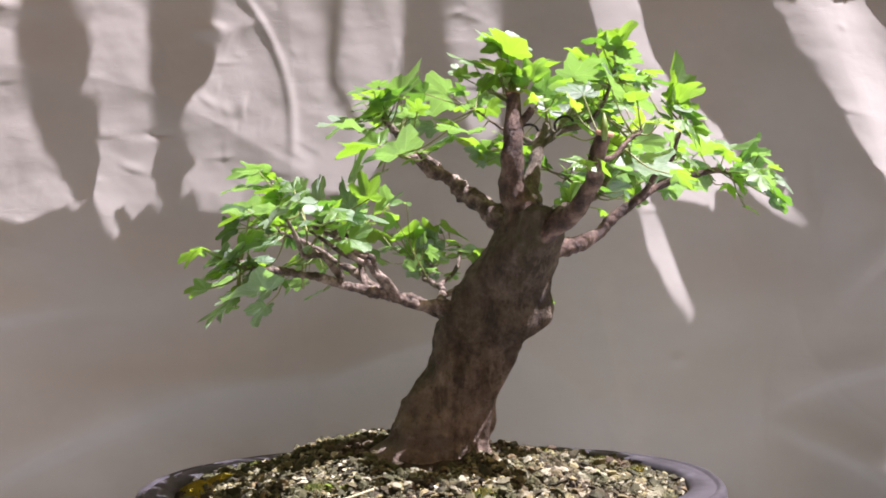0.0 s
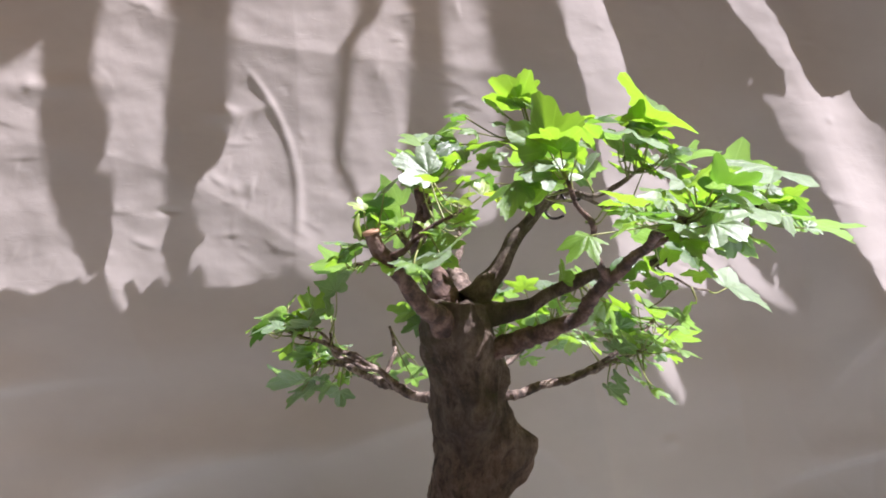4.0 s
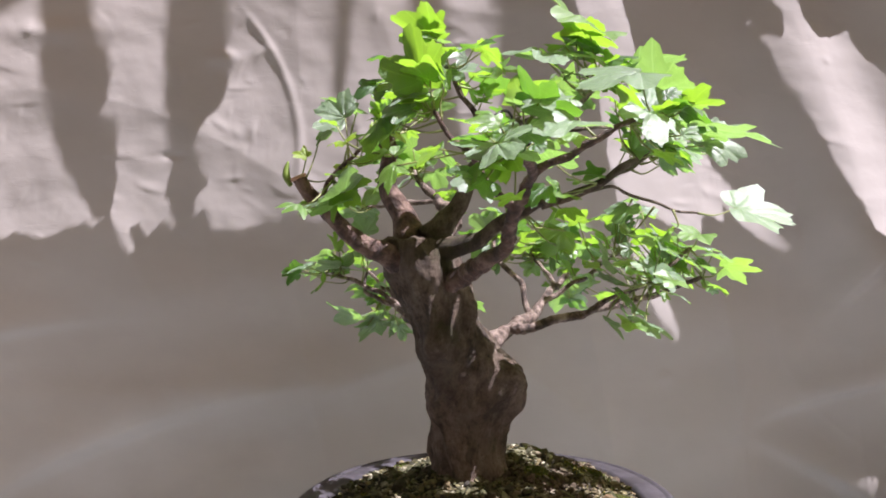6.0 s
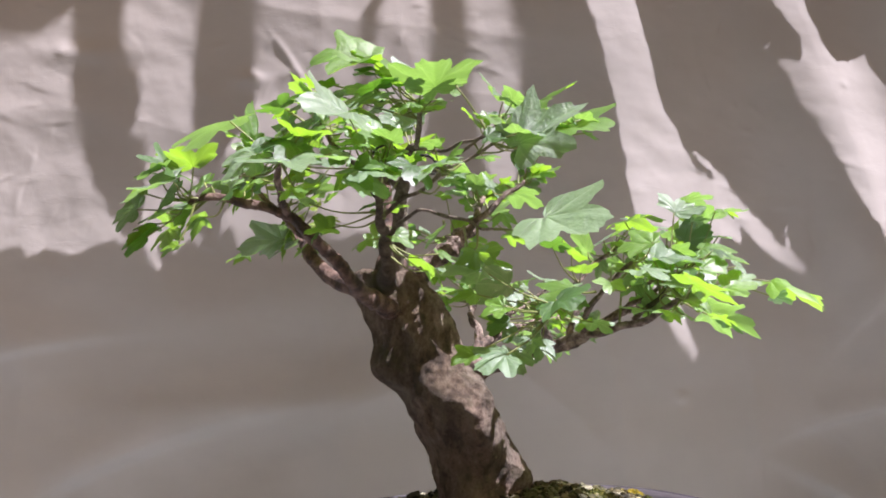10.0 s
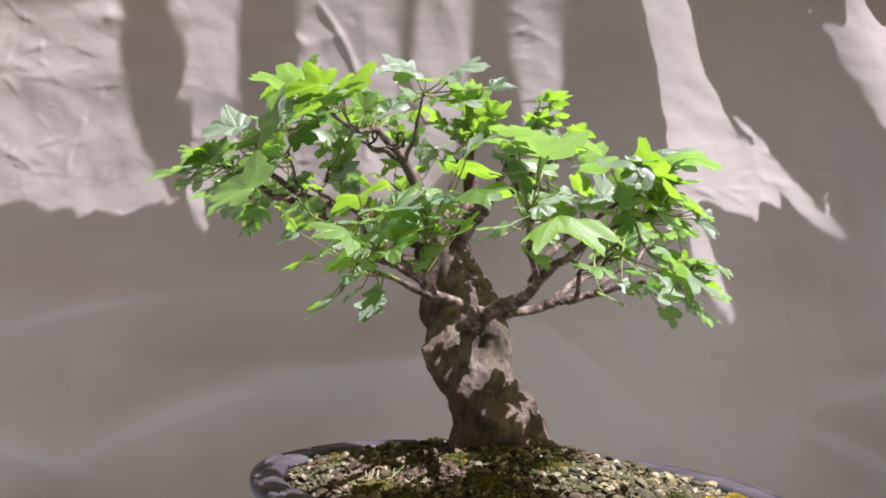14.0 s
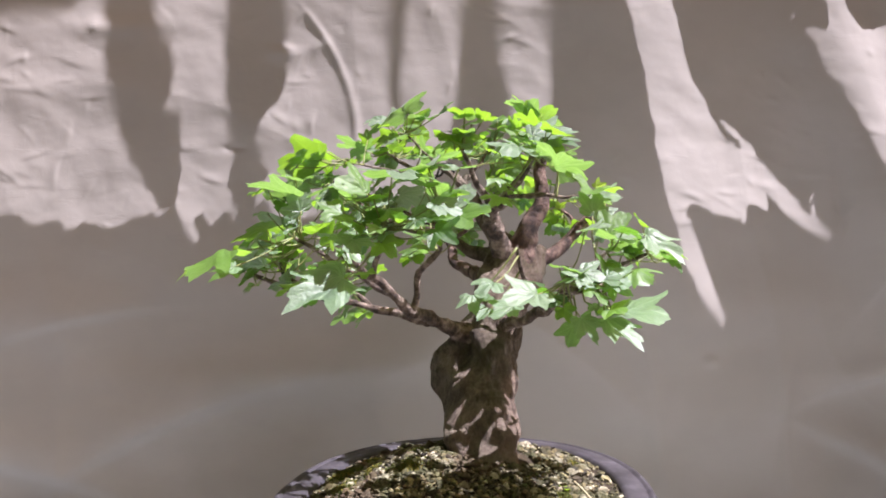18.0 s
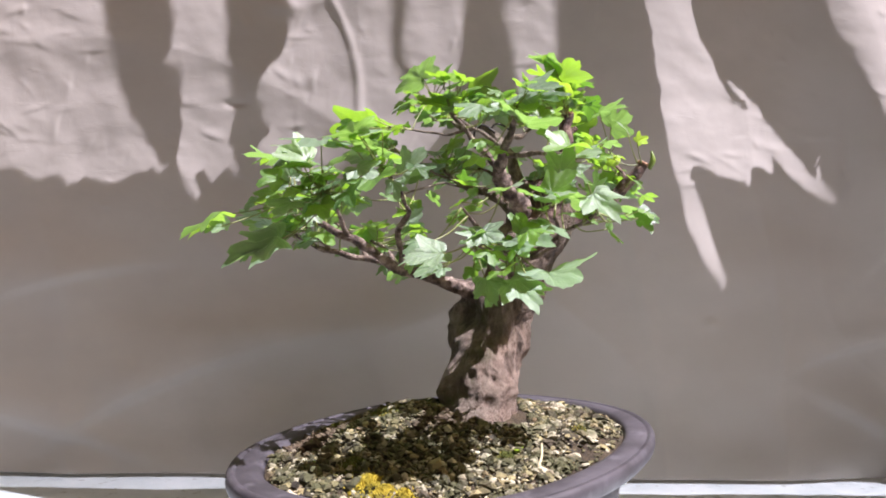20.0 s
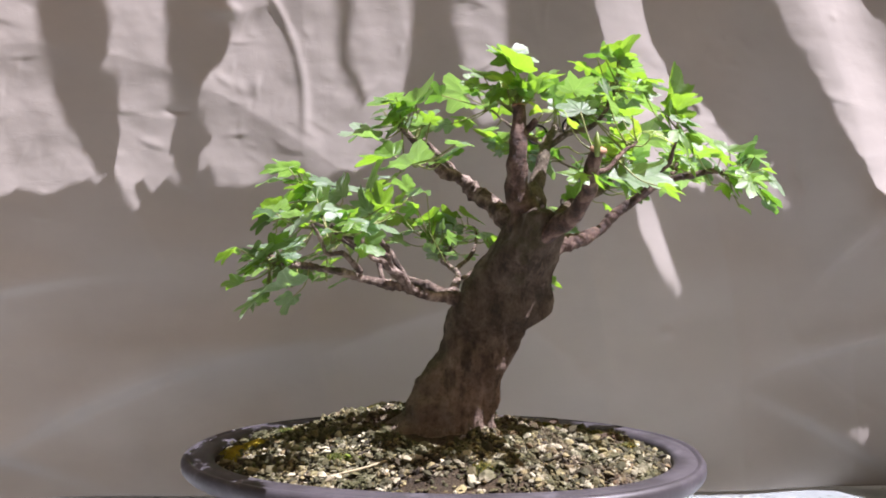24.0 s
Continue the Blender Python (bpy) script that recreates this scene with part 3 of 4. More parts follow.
def build_soil():
    soil = turning("soil", "dark damp soil mounded in the pot", "soil", "stuff")
    bm = bmesh.new()
    n, m = 120, 34
    centre = bm.verts.new((POT_X, POT_Y, soil_height(POT_X, POT_Y)[0]))
    last = None
    for j in range(1, m + 1):
        ring = []
        for k in range(n):
            x, y = oval(2 * math.pi * k / n, 0.0226)
            x, y = POT_X + (x - POT_X) * j / m, POT_Y + (y - POT_Y) * j / m
            ring.append(bm.verts.new((x, y, soil_height(x, y)[0])))
        for k in range(n):
            if last:
                bm.faces.new((last[k], ring[k], ring[(k + 1) % n], last[(k + 1) % n]))
            else:
                bm.faces.new((centre, ring[k], ring[(k + 1) % n]))
        last = ring
    lower_to(part("soil_surface", bm, SOIL, soil))


PEBBLE = [(0, 0, 1), (0, 0, -1), (1, 0, 0.1), (0.5, 0.87, -0.1), (-0.5, 0.87, 0.12), (-1, 0, -0.1), (-0.5, -0.87, 0.1), (0.5, -0.87, -0.1),
          (0.6, 0.35, 0.72), (-0.6, 0.35, 0.7), (0.0, -0.7, 0.72)]
PEBBLE_FACES = [(8, 2, 3), (8, 3, 9), (9, 3, 4), (9, 4, 5), (9, 5, 6), (9, 6, 10), (10, 6, 7), (10, 7, 2), (10, 2, 8), (0, 8, 9), (0, 9, 10), (0, 10, 8),
                (1, 3, 2), (1, 4, 3), (1, 5, 4), (1, 6, 5), (1, 7, 6), (1, 2, 7)]


def scatter_pebbles(rng, count, size, keep, lift=0.25):
    verts, faces = [], []
    made = 0
    while made < count:
        a, q = rng.uniform(0, 2 * math.pi), math.sqrt(rng.random())
        x, y = oval(a, 0.0245)
        x, y = POT_X + (x - POT_X) * q, POT_Y + (y - POT_Y) * q
        if not keep(x, y, rng):
            continue
        made += 1
        s = size * math.exp(rng.gauss(0, 0.30))
        turn = Euler((rng.gauss(0, 0.45), rng.gauss(0, 0.45), rng.uniform(0, 6.3))).to_matrix()
        z = soil_height(x, y)[0] + s * lift + rng.uniform(-0.0008, 0.0016)
        sx, sy, sz = rng.uniform(0.8, 1.3), rng.uniform(0.65, 1.0), rng.uniform(0.4, 0.75)
        base = len(verts)
        for p in PEBBLE:
            k = rng.uniform(0.8, 1.15)
            v = turn @ Vector((p[0] * sx * k, p[1] * sy * k, p[2] * sz * k)) * s
            verts.append((x + v.x, y + v.y, z + v.z))
        faces += [tuple(base + i for i in f) for f in PEBBLE_FACES]
    return verts, faces


MOSS_SPOTS = [(-0.128, 0.052, 0.011), (0.006, 0.068, 0.016), (0.010, 0.120, 0.018), (0.043, 0.103, 0.018), (-0.050, 0.112, 0.016), (-0.058, 0.070, 0.016),
              (0.070, 0.060, 0.012), (0.105, 0.055, 0.010), (-0.075, -0.025, 0.009), (0.02, -0.045, 0.008), (0.125, 0.03, 0.009), (-0.03, 0.095, 0.012)]


def build_grit():
    rng = random.Random(11)
    grit = turning("grit", "tan and pale grit covering the soil in the pot", "gravel", "stuff")
    
    def away(x, y, r):
        """Off the trunk's foot, and sparse where bare brown soil shows."""
        bare = ((x - 0.014) / 0.046) ** 2 + ((y + 0.074) / 0.030) ** 2 + 0.5 * noise.noise(Vector((x * 60, y * 60, 4)))
        return (x + 0.012) ** 2 + (y - 0.014) ** 2 > 0.030 ** 2 and (bare > 1 or r.random() < 0.22)

    for count, size, lift in ((10500, 0.00155, 0.3), (3600, 0.0022, 0.45), (520, 0.0028, 0.45)):
        verts, faces = scatter_pebbles(rng, count, size, away, lift)
        me = bpy.data.meshes.new("pebbles")
        me.from_pydata(verts, [], faces)
        me.materials.append(GRIT)
        ob = new("pebbles", me)
        ob.parent = grit
        tagged(ob, kind="stuff")
        lower_to(ob)


GOLD_SPOTS = [(-0.154, 0.016, 0.011), (-0.145, 0.030, 0.012), (-0.152, 0.004, 0.008)]


def tufts(rng, spots, dense, name, material, parent, mound):
    verts, faces = [], []
    for mx, my, mr in spots:
        for _ in range(int(dense * (mr / 0.02) ** 2)):
            a, q = rng.uniform(0, 6.283), min(1.6, abs(rng.gauss(0, 0.62)) + 0.15 * rng.random())
            x, y = mx + mr * q * math.cos(a), my + mr * 0.75 * q * math.sin(a)
            h, r = soil_height(x, y)
            if r > 0.97:
                continue
            z = h + mound * max(0, 1 - q * q) + 0.0010
            d = Vector((rng.gauss(0, 0.5), rng.gauss(0, 0.5), 1)).normalized() * rng.uniform(0.0010, 0.0022)
            s = Vector((-d.y, d.x, 0.0003)).normalized() * 0.0006
            w = d.cross(s).normalized() * 0.0006
            b = len(verts)
            p = Vector((x, y, z))
            verts += [tuple(p + s), tuple(p - s * 0.5 + w), tuple(p - s * 0.5 - w), tuple(p + d)]
            faces += [(b, b + 1, b + 3), (b + 1, b + 2, b + 3), (b + 2, b, b + 3)]
    me = bpy.data.meshes.new(name)
    me.from_pydata(verts, [], faces)
    me.materials.append(material)
    ob = new(name, me)
    ob.parent = parent
    tagged(ob, kind="stuff")
    lower_to(ob)


def build_moss():
    rng = random.Random(12)
    moss = turning("moss", "green and golden moss cushions on the grit", "moss", "stuff")
    tufts(rng, MOSS_SPOTS, 1300, "moss_tufts", MOSS, moss, 0.003)
    tufts(rng, GOLD_SPOTS, 2000, "golden_moss", MOSS_GOLD, moss, 0.004)


def build_litter():
    """A seedling, a dry twig and a tuft of dry grass on the grit."""
    rng = random.Random(14)
    seedling = turning("seedling", "tiny pale green seedling sprouting from the grit", "seedling")
    x, y = -0.060, -0.028
    z = soil_height(x, y)[0]
    bm = bmesh.new()
    tube(bm, [(x, y, z, 0.0006), (x, y, z + 0.004, 0.0005)], 6, 2)
    lower_to(part("stem", bm, STALK, seedling))
    for turn in (0.3, 3.2):
        bm = bmesh.new()
        ring = [bm.verts.new((x + math.cos(turn) * (0.0045 + 0.004 * math.cos(a)) - math.sin(turn) * 0.0026 * math.sin(a),
                              y + math.sin(turn) * (0.0045 + 0.004 * math.cos(a)) + math.cos(turn) * 0.0026 * math.sin(a),
                              z + 0.0045 + 0.001 * math.cos(a))) for a in [i * math.pi / 6 for i in range(12)]]
        mid = bm.verts.new((x + math.cos(turn) * 0.0045, y + math.sin(turn) * 0.0045, z + 0.0038))
        for k in range(12):
            bm.faces.new((mid, ring[k], ring[(k + 1) % 12]))
        lower_to(part("leaf", bm, LEAF_C, seedling))
    twig = turning("twig", "short dry twig lying on the grit", "twig")
    bm = bmesh.new()
    ends = [(-0.070, -0.044), (-0.055, -0.041), (-0.040, -0.036)]
    tube(bm, [(a, c, soil_height(a, c)[0] + 0.0032, 0.0008) for a, c in ends], 6, 5, 0.2)
    lower_to(part("stick", bm, STRAW, twig))
    grass = turning("dry_grass", "thin tuft of dry straw-coloured grass on the grit", "grass")
    for _ in range(9):
        a, c = 0.052 + rng.uniform(-0.012, 0.012), 0.100 + rng.uniform(-0.014, 0.014)
        dx, dy = rng.gauss(0.007, 0.009), rng.gauss(-0.010, 0.009)
        pts = []
        for s in (0, 0.5, 1):
            px, py = a + dx * s, c + dy * s
            pts.append((px, py, soil_height(px, py)[0] + 0.002 + (0.005 * rng.random()) * s, 0.00055 - 0.0003 * s))
        bm = bmesh.new()
        tube(bm, pts, 5, 4)
        lower_to(part("blade", bm, rng.choice((STRAW, STRAW, STALK)), grass))


build_pot()
build_soil()
build_grit()
build_moss()
build_litter()

# ---- the tree ----
# height, centre x, centre y, radius, second and third harmonics of the outline; millimetres
TRUNK = [(-150, -18, 12, 34, 3.4, 0.9, -0.1, -1.1), (-130, -11, 17.3, 30.9, 6.7, 2.0, -0.1, -3.6), (-115, -4, 21.5, 28.2, 4.8, 1.6, 0.2, -0.6),
         (-100, 0.3, 20.9, 27.6, 3.2, -0.7, 1.0, -1.1), (-85, 7.5, 22.8, 26.3, 1.2, -0.5, -1.3, -1.2), (-70, 16.8, 23.7, 27.8, -0.4, 0.1, -1.9, -0.4),
         (-55, 23.8, 22.8, 27.7, -1.6, 1.0, -1.8, -1.9), (-40, 27.7, 15.8, 28.7, 1.4, -2.6, 0.2, -2.5), (-25, 35.4, 9.3, 25.6, 3.5, -0.9, 0.5, -2.3),
         (-10, 40, 5, 25.1, 2.2, -2.0, 1.2, -0.4), (10, 49.5, -2.5, 24, -1.0, -3.3, 2.2, 1.3), (28, 57, -9, 19, -1.5, -1.8, 0.5, 0.4)]
# lumps and hollows of the bark: x, y, z, size, height; millimetres
UPPER_KNOTS = [(36, -14, 2, 9, 3), (52, 24, -12, 10, 4), (62, 8, -30, 9, 5), (9, -1, -32, 6, 3), (-6, 27, -33, 11, 6), (58, 5, -40, 7, 4), (44, 30, -42, 8, 2),
    (22, 46, -49, 8, 2), (20, 48, -51, 7, 4), (5, 2, -51, 5, 3), (2, -2, -58, 4, 3), (32, 57, -60, 10, 1), (-4, 9, -60, 13, 4), (24, -12, -62, 6, 3)]
LOWER_KNOTS = [(46, 4, -62, 6, 4), (12, 46, -62, 4, 4), (-10, 44, -64, 8, 5), (8, -10, -70, 7, 3), (-24, 30, -72, 7, 3), (-14, 12, -82, 14, 4.5),
    (-33, 35, -94, 13, 6), (-24, 4, -102, 6, 2.5), (-24, 10, -102, 11, 2.5), (-2, -4, -105, 9, 2.5), (20, 40, -118, 12, 4), (-36, 20, -120, 12, 6),
    (-44, 4, -124, 13, 9)]
UPPER_PITS = [(40, -16, -14, 5, -4), (34, -15, -19, 6, -3), (30, 30, -20, 9, -3), (56, 30, -30, 12, -3), (18, -12, -34, 4, -5), (26, 50, -40, 5, -4),
    (2, -6, -46, 5, -4), (1, 32, -48, 6, -3), (30, -8, -52, 4, -4), (7, 0, -53, 7, -3.5), (44, 42, -56, 17, -7), (16, -6, -60, 5, -4), (-2, 5, -66, 5, -6)]
LOWER_PITS = [(23, 51, -69, 9, -3), (-14, 4, -76, 5, -3), (8, -3, -78, 3.5, -4), (-6, 42, -80, 9, -4), (24, 52, -84, 13, -5), (-8, -2, -88, 5, -4),
    (-19, 7, -94, 4, -5), (-18, 8, -95, 6, -3), (12, 50, -100, 7, -4), (-28, 31, -106, 9, -7), (-29, 12, -112, 6.5, -5), (6, 48, -114, 8, -6)]
# the burls, hollows and root knobs that show best, at their full depth
BURLS = [(-31, 30, -101, 11, 8), (-46, 12, -118, 12, -7), (-38, 22, -96, 7, -4), (22, 54, -72, 11, -6), (5, 36, -50, 9, 6), (6, 34, -40, 7, 5), (-15, 42, -86, 8, -3),
    (36, 43, -75, 8, 5), (36, 43, -64, 6, -3), (44, 36, -78, 6, -3), (28, 50, -80, 6, -3), (38, 49, -50, 8, -5), (66, 3, -36, 8, -5), (30, 58, -59, 7, -4)]
SCARS = [(33, 3, -77, 8, -4), (-20, 4, -94, 3.5, 4), (-34, 9, -110, 8, 4), (3, -2, -64, 4, 4), (10, -2, -58, 4, 4), (6, 0, -52, 3, 3), (-20, 45, -106, 11, -6),
    (-7, 9, -61, 5, 3), (12, 48, -55, 10, -5)]
LUMPS = UPPER_KNOTS + LOWER_KNOTS + UPPER_PITS + LOWER_PITS


def trunk_point(row, a):
    z, cx, cy, r, a2, b2, a3, b3 = row
    h = r + a2 * math.cos(2 * a) + b2 * math.sin(2 * a) + a3 * math.cos(3 * a) + b3 * math.sin(3 * a)
    d = -2 * a2 * math.sin(2 * a) + 2 * b2 * math.cos(2 * a) - 3 * a3 * math.sin(3 * a) + 3 * b3 * math.cos(3 * a)
    x = cx + h * math.cos(a) - d * math.sin(a)
    y = cy + h * math.sin(a) + d * math.cos(a)
    return Vector((x, y, z)) / 1000


def build_trunk(tree):
    bm = bmesh.new()
    rows = spline(TRUNK, 11)
    n = 128
    rings = []
    for row in rows:
        ring = []
        c = Vector((row[1], row[2], row[0])) / 1000
        for k in range(n):
            a = 2 * math.pi * k / n
            p = trunk_point(row, a)
            out = (p - c).normalized()
            s = Vector((p.x, p.y, p.z * 0.55))
            push = 0.0026 * noise.noise(s * 46) + 0.0007 * noise.noise(p * 260)
            push += 0.0025 * (0.5 - abs(noise.noise(Vector((p.x * 105, p.y * 105, p.z * 22)))) * 2) + 0.0006 * (0.5 - abs(noise.noise(p * 150 + Vector((4, 0, 0)))) * 2)
            push += 0.0012 * (0.4 - abs(noise.noise(Vector((p.x * 62, p.y * 62, p.z * 40 + 3)))) * 2)
            for lx, ly, lz, size, height in LUMPS:
                d2 = (p - Vector((lx, ly, lz)) / 1000).length_squared / (size / 1000) ** 2
                if d2 < 6:
                    push += (height if height > 0 else 0.18 * height) / 1000 * math.exp(-d2)
            for lx, ly, lz, size, depth in BURLS + SCARS:
                d2 = (p - Vector((lx, ly, lz)) / 1000).length_squared / (size / 1000) ** 2
                if d2 < 6:
                    push -= depth / 1000 * math.exp(-d2)
            low = max(0.0, (-0.108 - p.z) / 0.03)
            push += low * 0.006 * (0.3 + max(0, math.sin(a * 5 + 0.8)))
            ring.append(bm.verts.new(p + out * push))
        rings.append(ring)
    for a, b in zip(rings, rings[1:]):
        for k in range(n):
            bm.faces.new((a[k], a[(k + 1) % n], b[(k + 1) % n], b[k]))
    top = [Vector(v.co) for v in rings[-1]]
    c = sum(top, Vector()) / n
    prev = rings[-1]
    for f, up in ((0.75, 0.002), (0.45, -0.001), (0.2, -0.004)):
        ring = [bm.verts.new(c + (p - c) * f + Vector((0, 0, up + 0.003 * noise.noise(p * 120 + Vector((f, 0, 0)))))) for p in top]
        for k in range(n):
            bm.faces.new((prev[k], prev[(k + 1) % n], ring[(k + 1) % n], ring[k]))
        prev = ring
    bm.faces.new(prev)
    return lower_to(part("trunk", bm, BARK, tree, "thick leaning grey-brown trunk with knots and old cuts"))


# outline of one half of a blade: degrees from the tip, reach; lobes pointed, or blunt and broad
POINTED = [(0, 1.0), (9, 0.88), (17, 0.76), (27, 0.54), (38, 0.72), (50, 0.92), (60, 0.80), (70, 0.64), (84, 0.45), (98, 0.50), (112, 0.56), (127, 0.44), (152, 0.26)]
BLUNT = [(0, 0.92), (10, 0.93), (20, 0.82), (30, 0.62), (36, 0.60), (45, 0.76), (56, 0.90), (68, 0.88), (80, 0.70), (94, 0.60), (112, 0.62), (130, 0.50), (154, 0.28)]


def leaf_mesh(name, seed, material, droop, fold, outline=POINTED):
    """A five-lobed maple leaf, one unit long, its stalk end at the origin, the tip along +y."""
    rng = random.Random(seed)
    half = [(a, r * rng.uniform(0.93, 1.07)) for a, r in outline]
    other = [(360 - a, r * rng.uniform(0.93, 1.07)) for a, r in outline[1:]][::-1]
    ring = half + [(180, 0.10)] + other + [(360, half[0][1])]
    ring = [(q[0], q[1] * rng.uniform(0.93, 1.07)) for q in spline(ring, 2)[:-1]]
    bm = bmesh.new()
    curl = rng.uniform(-0.25, 0.25)

    def lay(x, y):
        r2 = x * x + (y - 0.1) ** 2
        z = 1.5 * fold * abs(x) - 1.3 * droop * r2 + curl * x * (y - 0.2) - 0.10 * droop * max(0, y - 0.5)
        z += 0.11 * noise.noise(Vector((x * 2.6, y * 2.6, seed * 3.7))) + 0.035 * noise.noise(Vector((x * 6, y * 6, seed)))
        return Vector((x, y, z))

    centre = bm.verts.new(lay(0, 0.10))
    inner, mid, outer = [], [], []
    for a, r in ring:
        t = radians(a)
        for frac, ring_list in ((0.33, inner), (0.68, mid), (1.0, outer)):
            rr = r * frac if frac == 1.0 else frac * (0.55 * r + 0.45 * min(r, 0.6))
            x, y = 0.92 * rr * math.sin(t), 0.10 + 0.9 * rr * math.cos(t)
            ring_list.append(bm.verts.new(lay(x, y)))
    n = len(ring)
    for k in range(n):
        j = (k + 1) % n
        bm.faces.new((centre, inner[j], inner[k]))
        bm.faces.new((inner[k], inner[j], mid[j], mid[k]))
        bm.faces.new((mid[k], mid[j], outer[j], outer[k]))
    bm.normal_update()
    me = bpy.data.meshes.new(name)
    bm.to_mesh(me)
    bm.free()
    me.materials.append(material)
    me.polygons.foreach_set("use_smooth", [True] * len(me.polygons))
    return me


LEAVES = {"A": [leaf_mesh("leaf", s, LEAF_A, d, f, o) for s, d, f, o in ((1, 0.30, 0.14, POINTED), (2, 0.12, 0.22, BLUNT), (3, 0.36, 0.04, POINTED), (4, 0.18, 0.18, BLUNT))],
          "B": [leaf_mesh("leaf", s, LEAF_B, d, f, o) for s, d, f, o in ((5, 0.24, 0.16, BLUNT), (6, 0.08, 0.22, POINTED), (7, 0.32, 0.08, BLUNT))],
          "D": [leaf_mesh("leaf", s, LEAF_D, d, f, o) for s, d, f, o in ((11, 0.10, 0.10, BLUNT), (12, 0.20, 0.16, POINTED), (13, 0.05, 0.18, BLUNT))],
          "C": [leaf_mesh("leaf", s, LEAF_C, d, f) for s, d, f in ((8, 0.5, 0.35), (9, 0.35, 0.5))]}


# the crown is open along these lines up from the trunk, so that the sun reaches it
FEET = [Vector((0.004, 0.020, -0.070)), Vector((-0.008, 0.018, -0.105))]
GAPS = [Vector(v).normalized() for v in ((-0.19, -0.465, 0.865), (-0.39, -0.32, 0.865), (-0.50, -0.03, 0.865))]


class Branch:
    """One limb of the tree with its twigs and leaves."""

    def __init__(self, tree, seed, bark, limbs, label="", ridges=0.0):
        self.rng = random.Random(seed)
        bm = bmesh.new()
        self.nodes = []
        for i, limb in enumerate(limbs):
            pts = [(x / 1000, y / 1000, z / 1000, (0.82 if i else 0.92) * r / 1000) for x, y, z, r in limb]
            tube(bm, pts, 14 if pts[0][3] > 0.004 else 9, 22 if ridges else 9, 0.32, seed + i, ridges, 0.0042 if i else 0.0032)
            line = spline(pts, 5)
            self.nodes += [Vector(q[:3]) for q in line[len(line) // (4 if i == 0 else 2):]]
        self.ob = lower_to(part("branch", bm, bark, tree, label))
        self.grown = 0

    def leaf(self, p, size, kind="A", lean=None):
        rng = self.rng
        p = Vector(p)
        root = min(self.nodes, key=lambda q: (q - p).length + 0.02 * rng.random())
        out = p - root
        out.z *= 0.4
        if out.length < 0.004:
            out = Vector((rng.gauss(0, 1), rng.gauss(0, 1), 0))
        out.normalize()
        away = (p - Vector((0.04, 0.02, p.z - 0.05))).normalized()
        tip = (out + 0.5 * away + Vector((rng.gauss(0, 0.45), rng.gauss(0, 0.45), rng.gauss(-0.35, 0.25)))).normalized()
        up = (Vector((0, 0, 0.85)) + 0.8 * away + Vector((rng.gauss(0, 0.42), rng.gauss(0, 0.42), 0))).normalized()
        if lean:
            up = Vector(lean).normalized()
        x = tip.cross(up).normalized()
        up = x.cross(tip)
        m = Matrix.Translation(p - tip * size * 0.45) @ Matrix((x, tip, up)).transposed().to_4x4()
        bm = bmesh.new()
        bm.from_mesh(rng.choice(LEAVES[kind]))
        bmesh.ops.transform(bm, matrix=Matrix.Diagonal((size * rng.uniform(0.88, 1.12), size, size * rng.uniform(0.6, 1.4), 1)), verts=bm.verts)
        if rng.random() < 0.5:
            bmesh.ops.transform(bm, matrix=Matrix.Diagonal((-1, 1, 1, 1)), verts=bm.verts)
            bmesh.ops.reverse_faces(bm, faces=bm.faces)
        blade = len(bm.faces)
        # the stalk, from the blade back to the twig
        here = m.inverted() @ root
        mid = here * 0.5 + Vector((0, 0, -rng.uniform(0.000, 0.005)))
        tube(bm, [(*here, 0.0008), (*mid, 0.00045), (0, 0.0, 0, 0.00042)], 5, 4)
        bm.faces.ensure_lookup_table()
        for f in bm.faces[blade:]:
            f.material_index = 1
        ob = mesh_object("leaf", bm, [LEAVES[kind][0].materials[0], STALK])
        ob.parent = self.ob
        ob.matrix_basis = m
        self.grown += 1

    def grow(self, spots, extra=1.8, size=18, kinds="AAABDDD", spread=14):
        """Leaves at spots (mm: x, y, z, optional size) and smaller ones nearer the twigs."""
        rng = self.rng
        for s in spots:
            p = Vector(s[:3]) / 1000
            self.leaf(p, (0.9 * s[3] if len(s) > 3 else size * rng.uniform(0.8, 1.25)) / 1000, rng.choice(kinds if len(s) < 4 else "AADDD"))
            root = min(self.nodes, key=lambda q: (q - p).length)
            for _ in range(int(extra) + (rng.random() < extra % 1)):
                q = p.lerp(root, rng.uniform(0.15, 0.75)) + Vector((rng.uniform(-1.3, 1.3), rng.uniform(-1.3, 1.3), rng.uniform(-0.9, 0.8))) * spread / 1000
                if any((q - foot).cross(way).length < 0.024 for foot in FEET for way in GAPS):
                    continue
                self.leaf(q, size * rng.uniform(0.45, 0.95) / 1000, rng.choice(kinds))


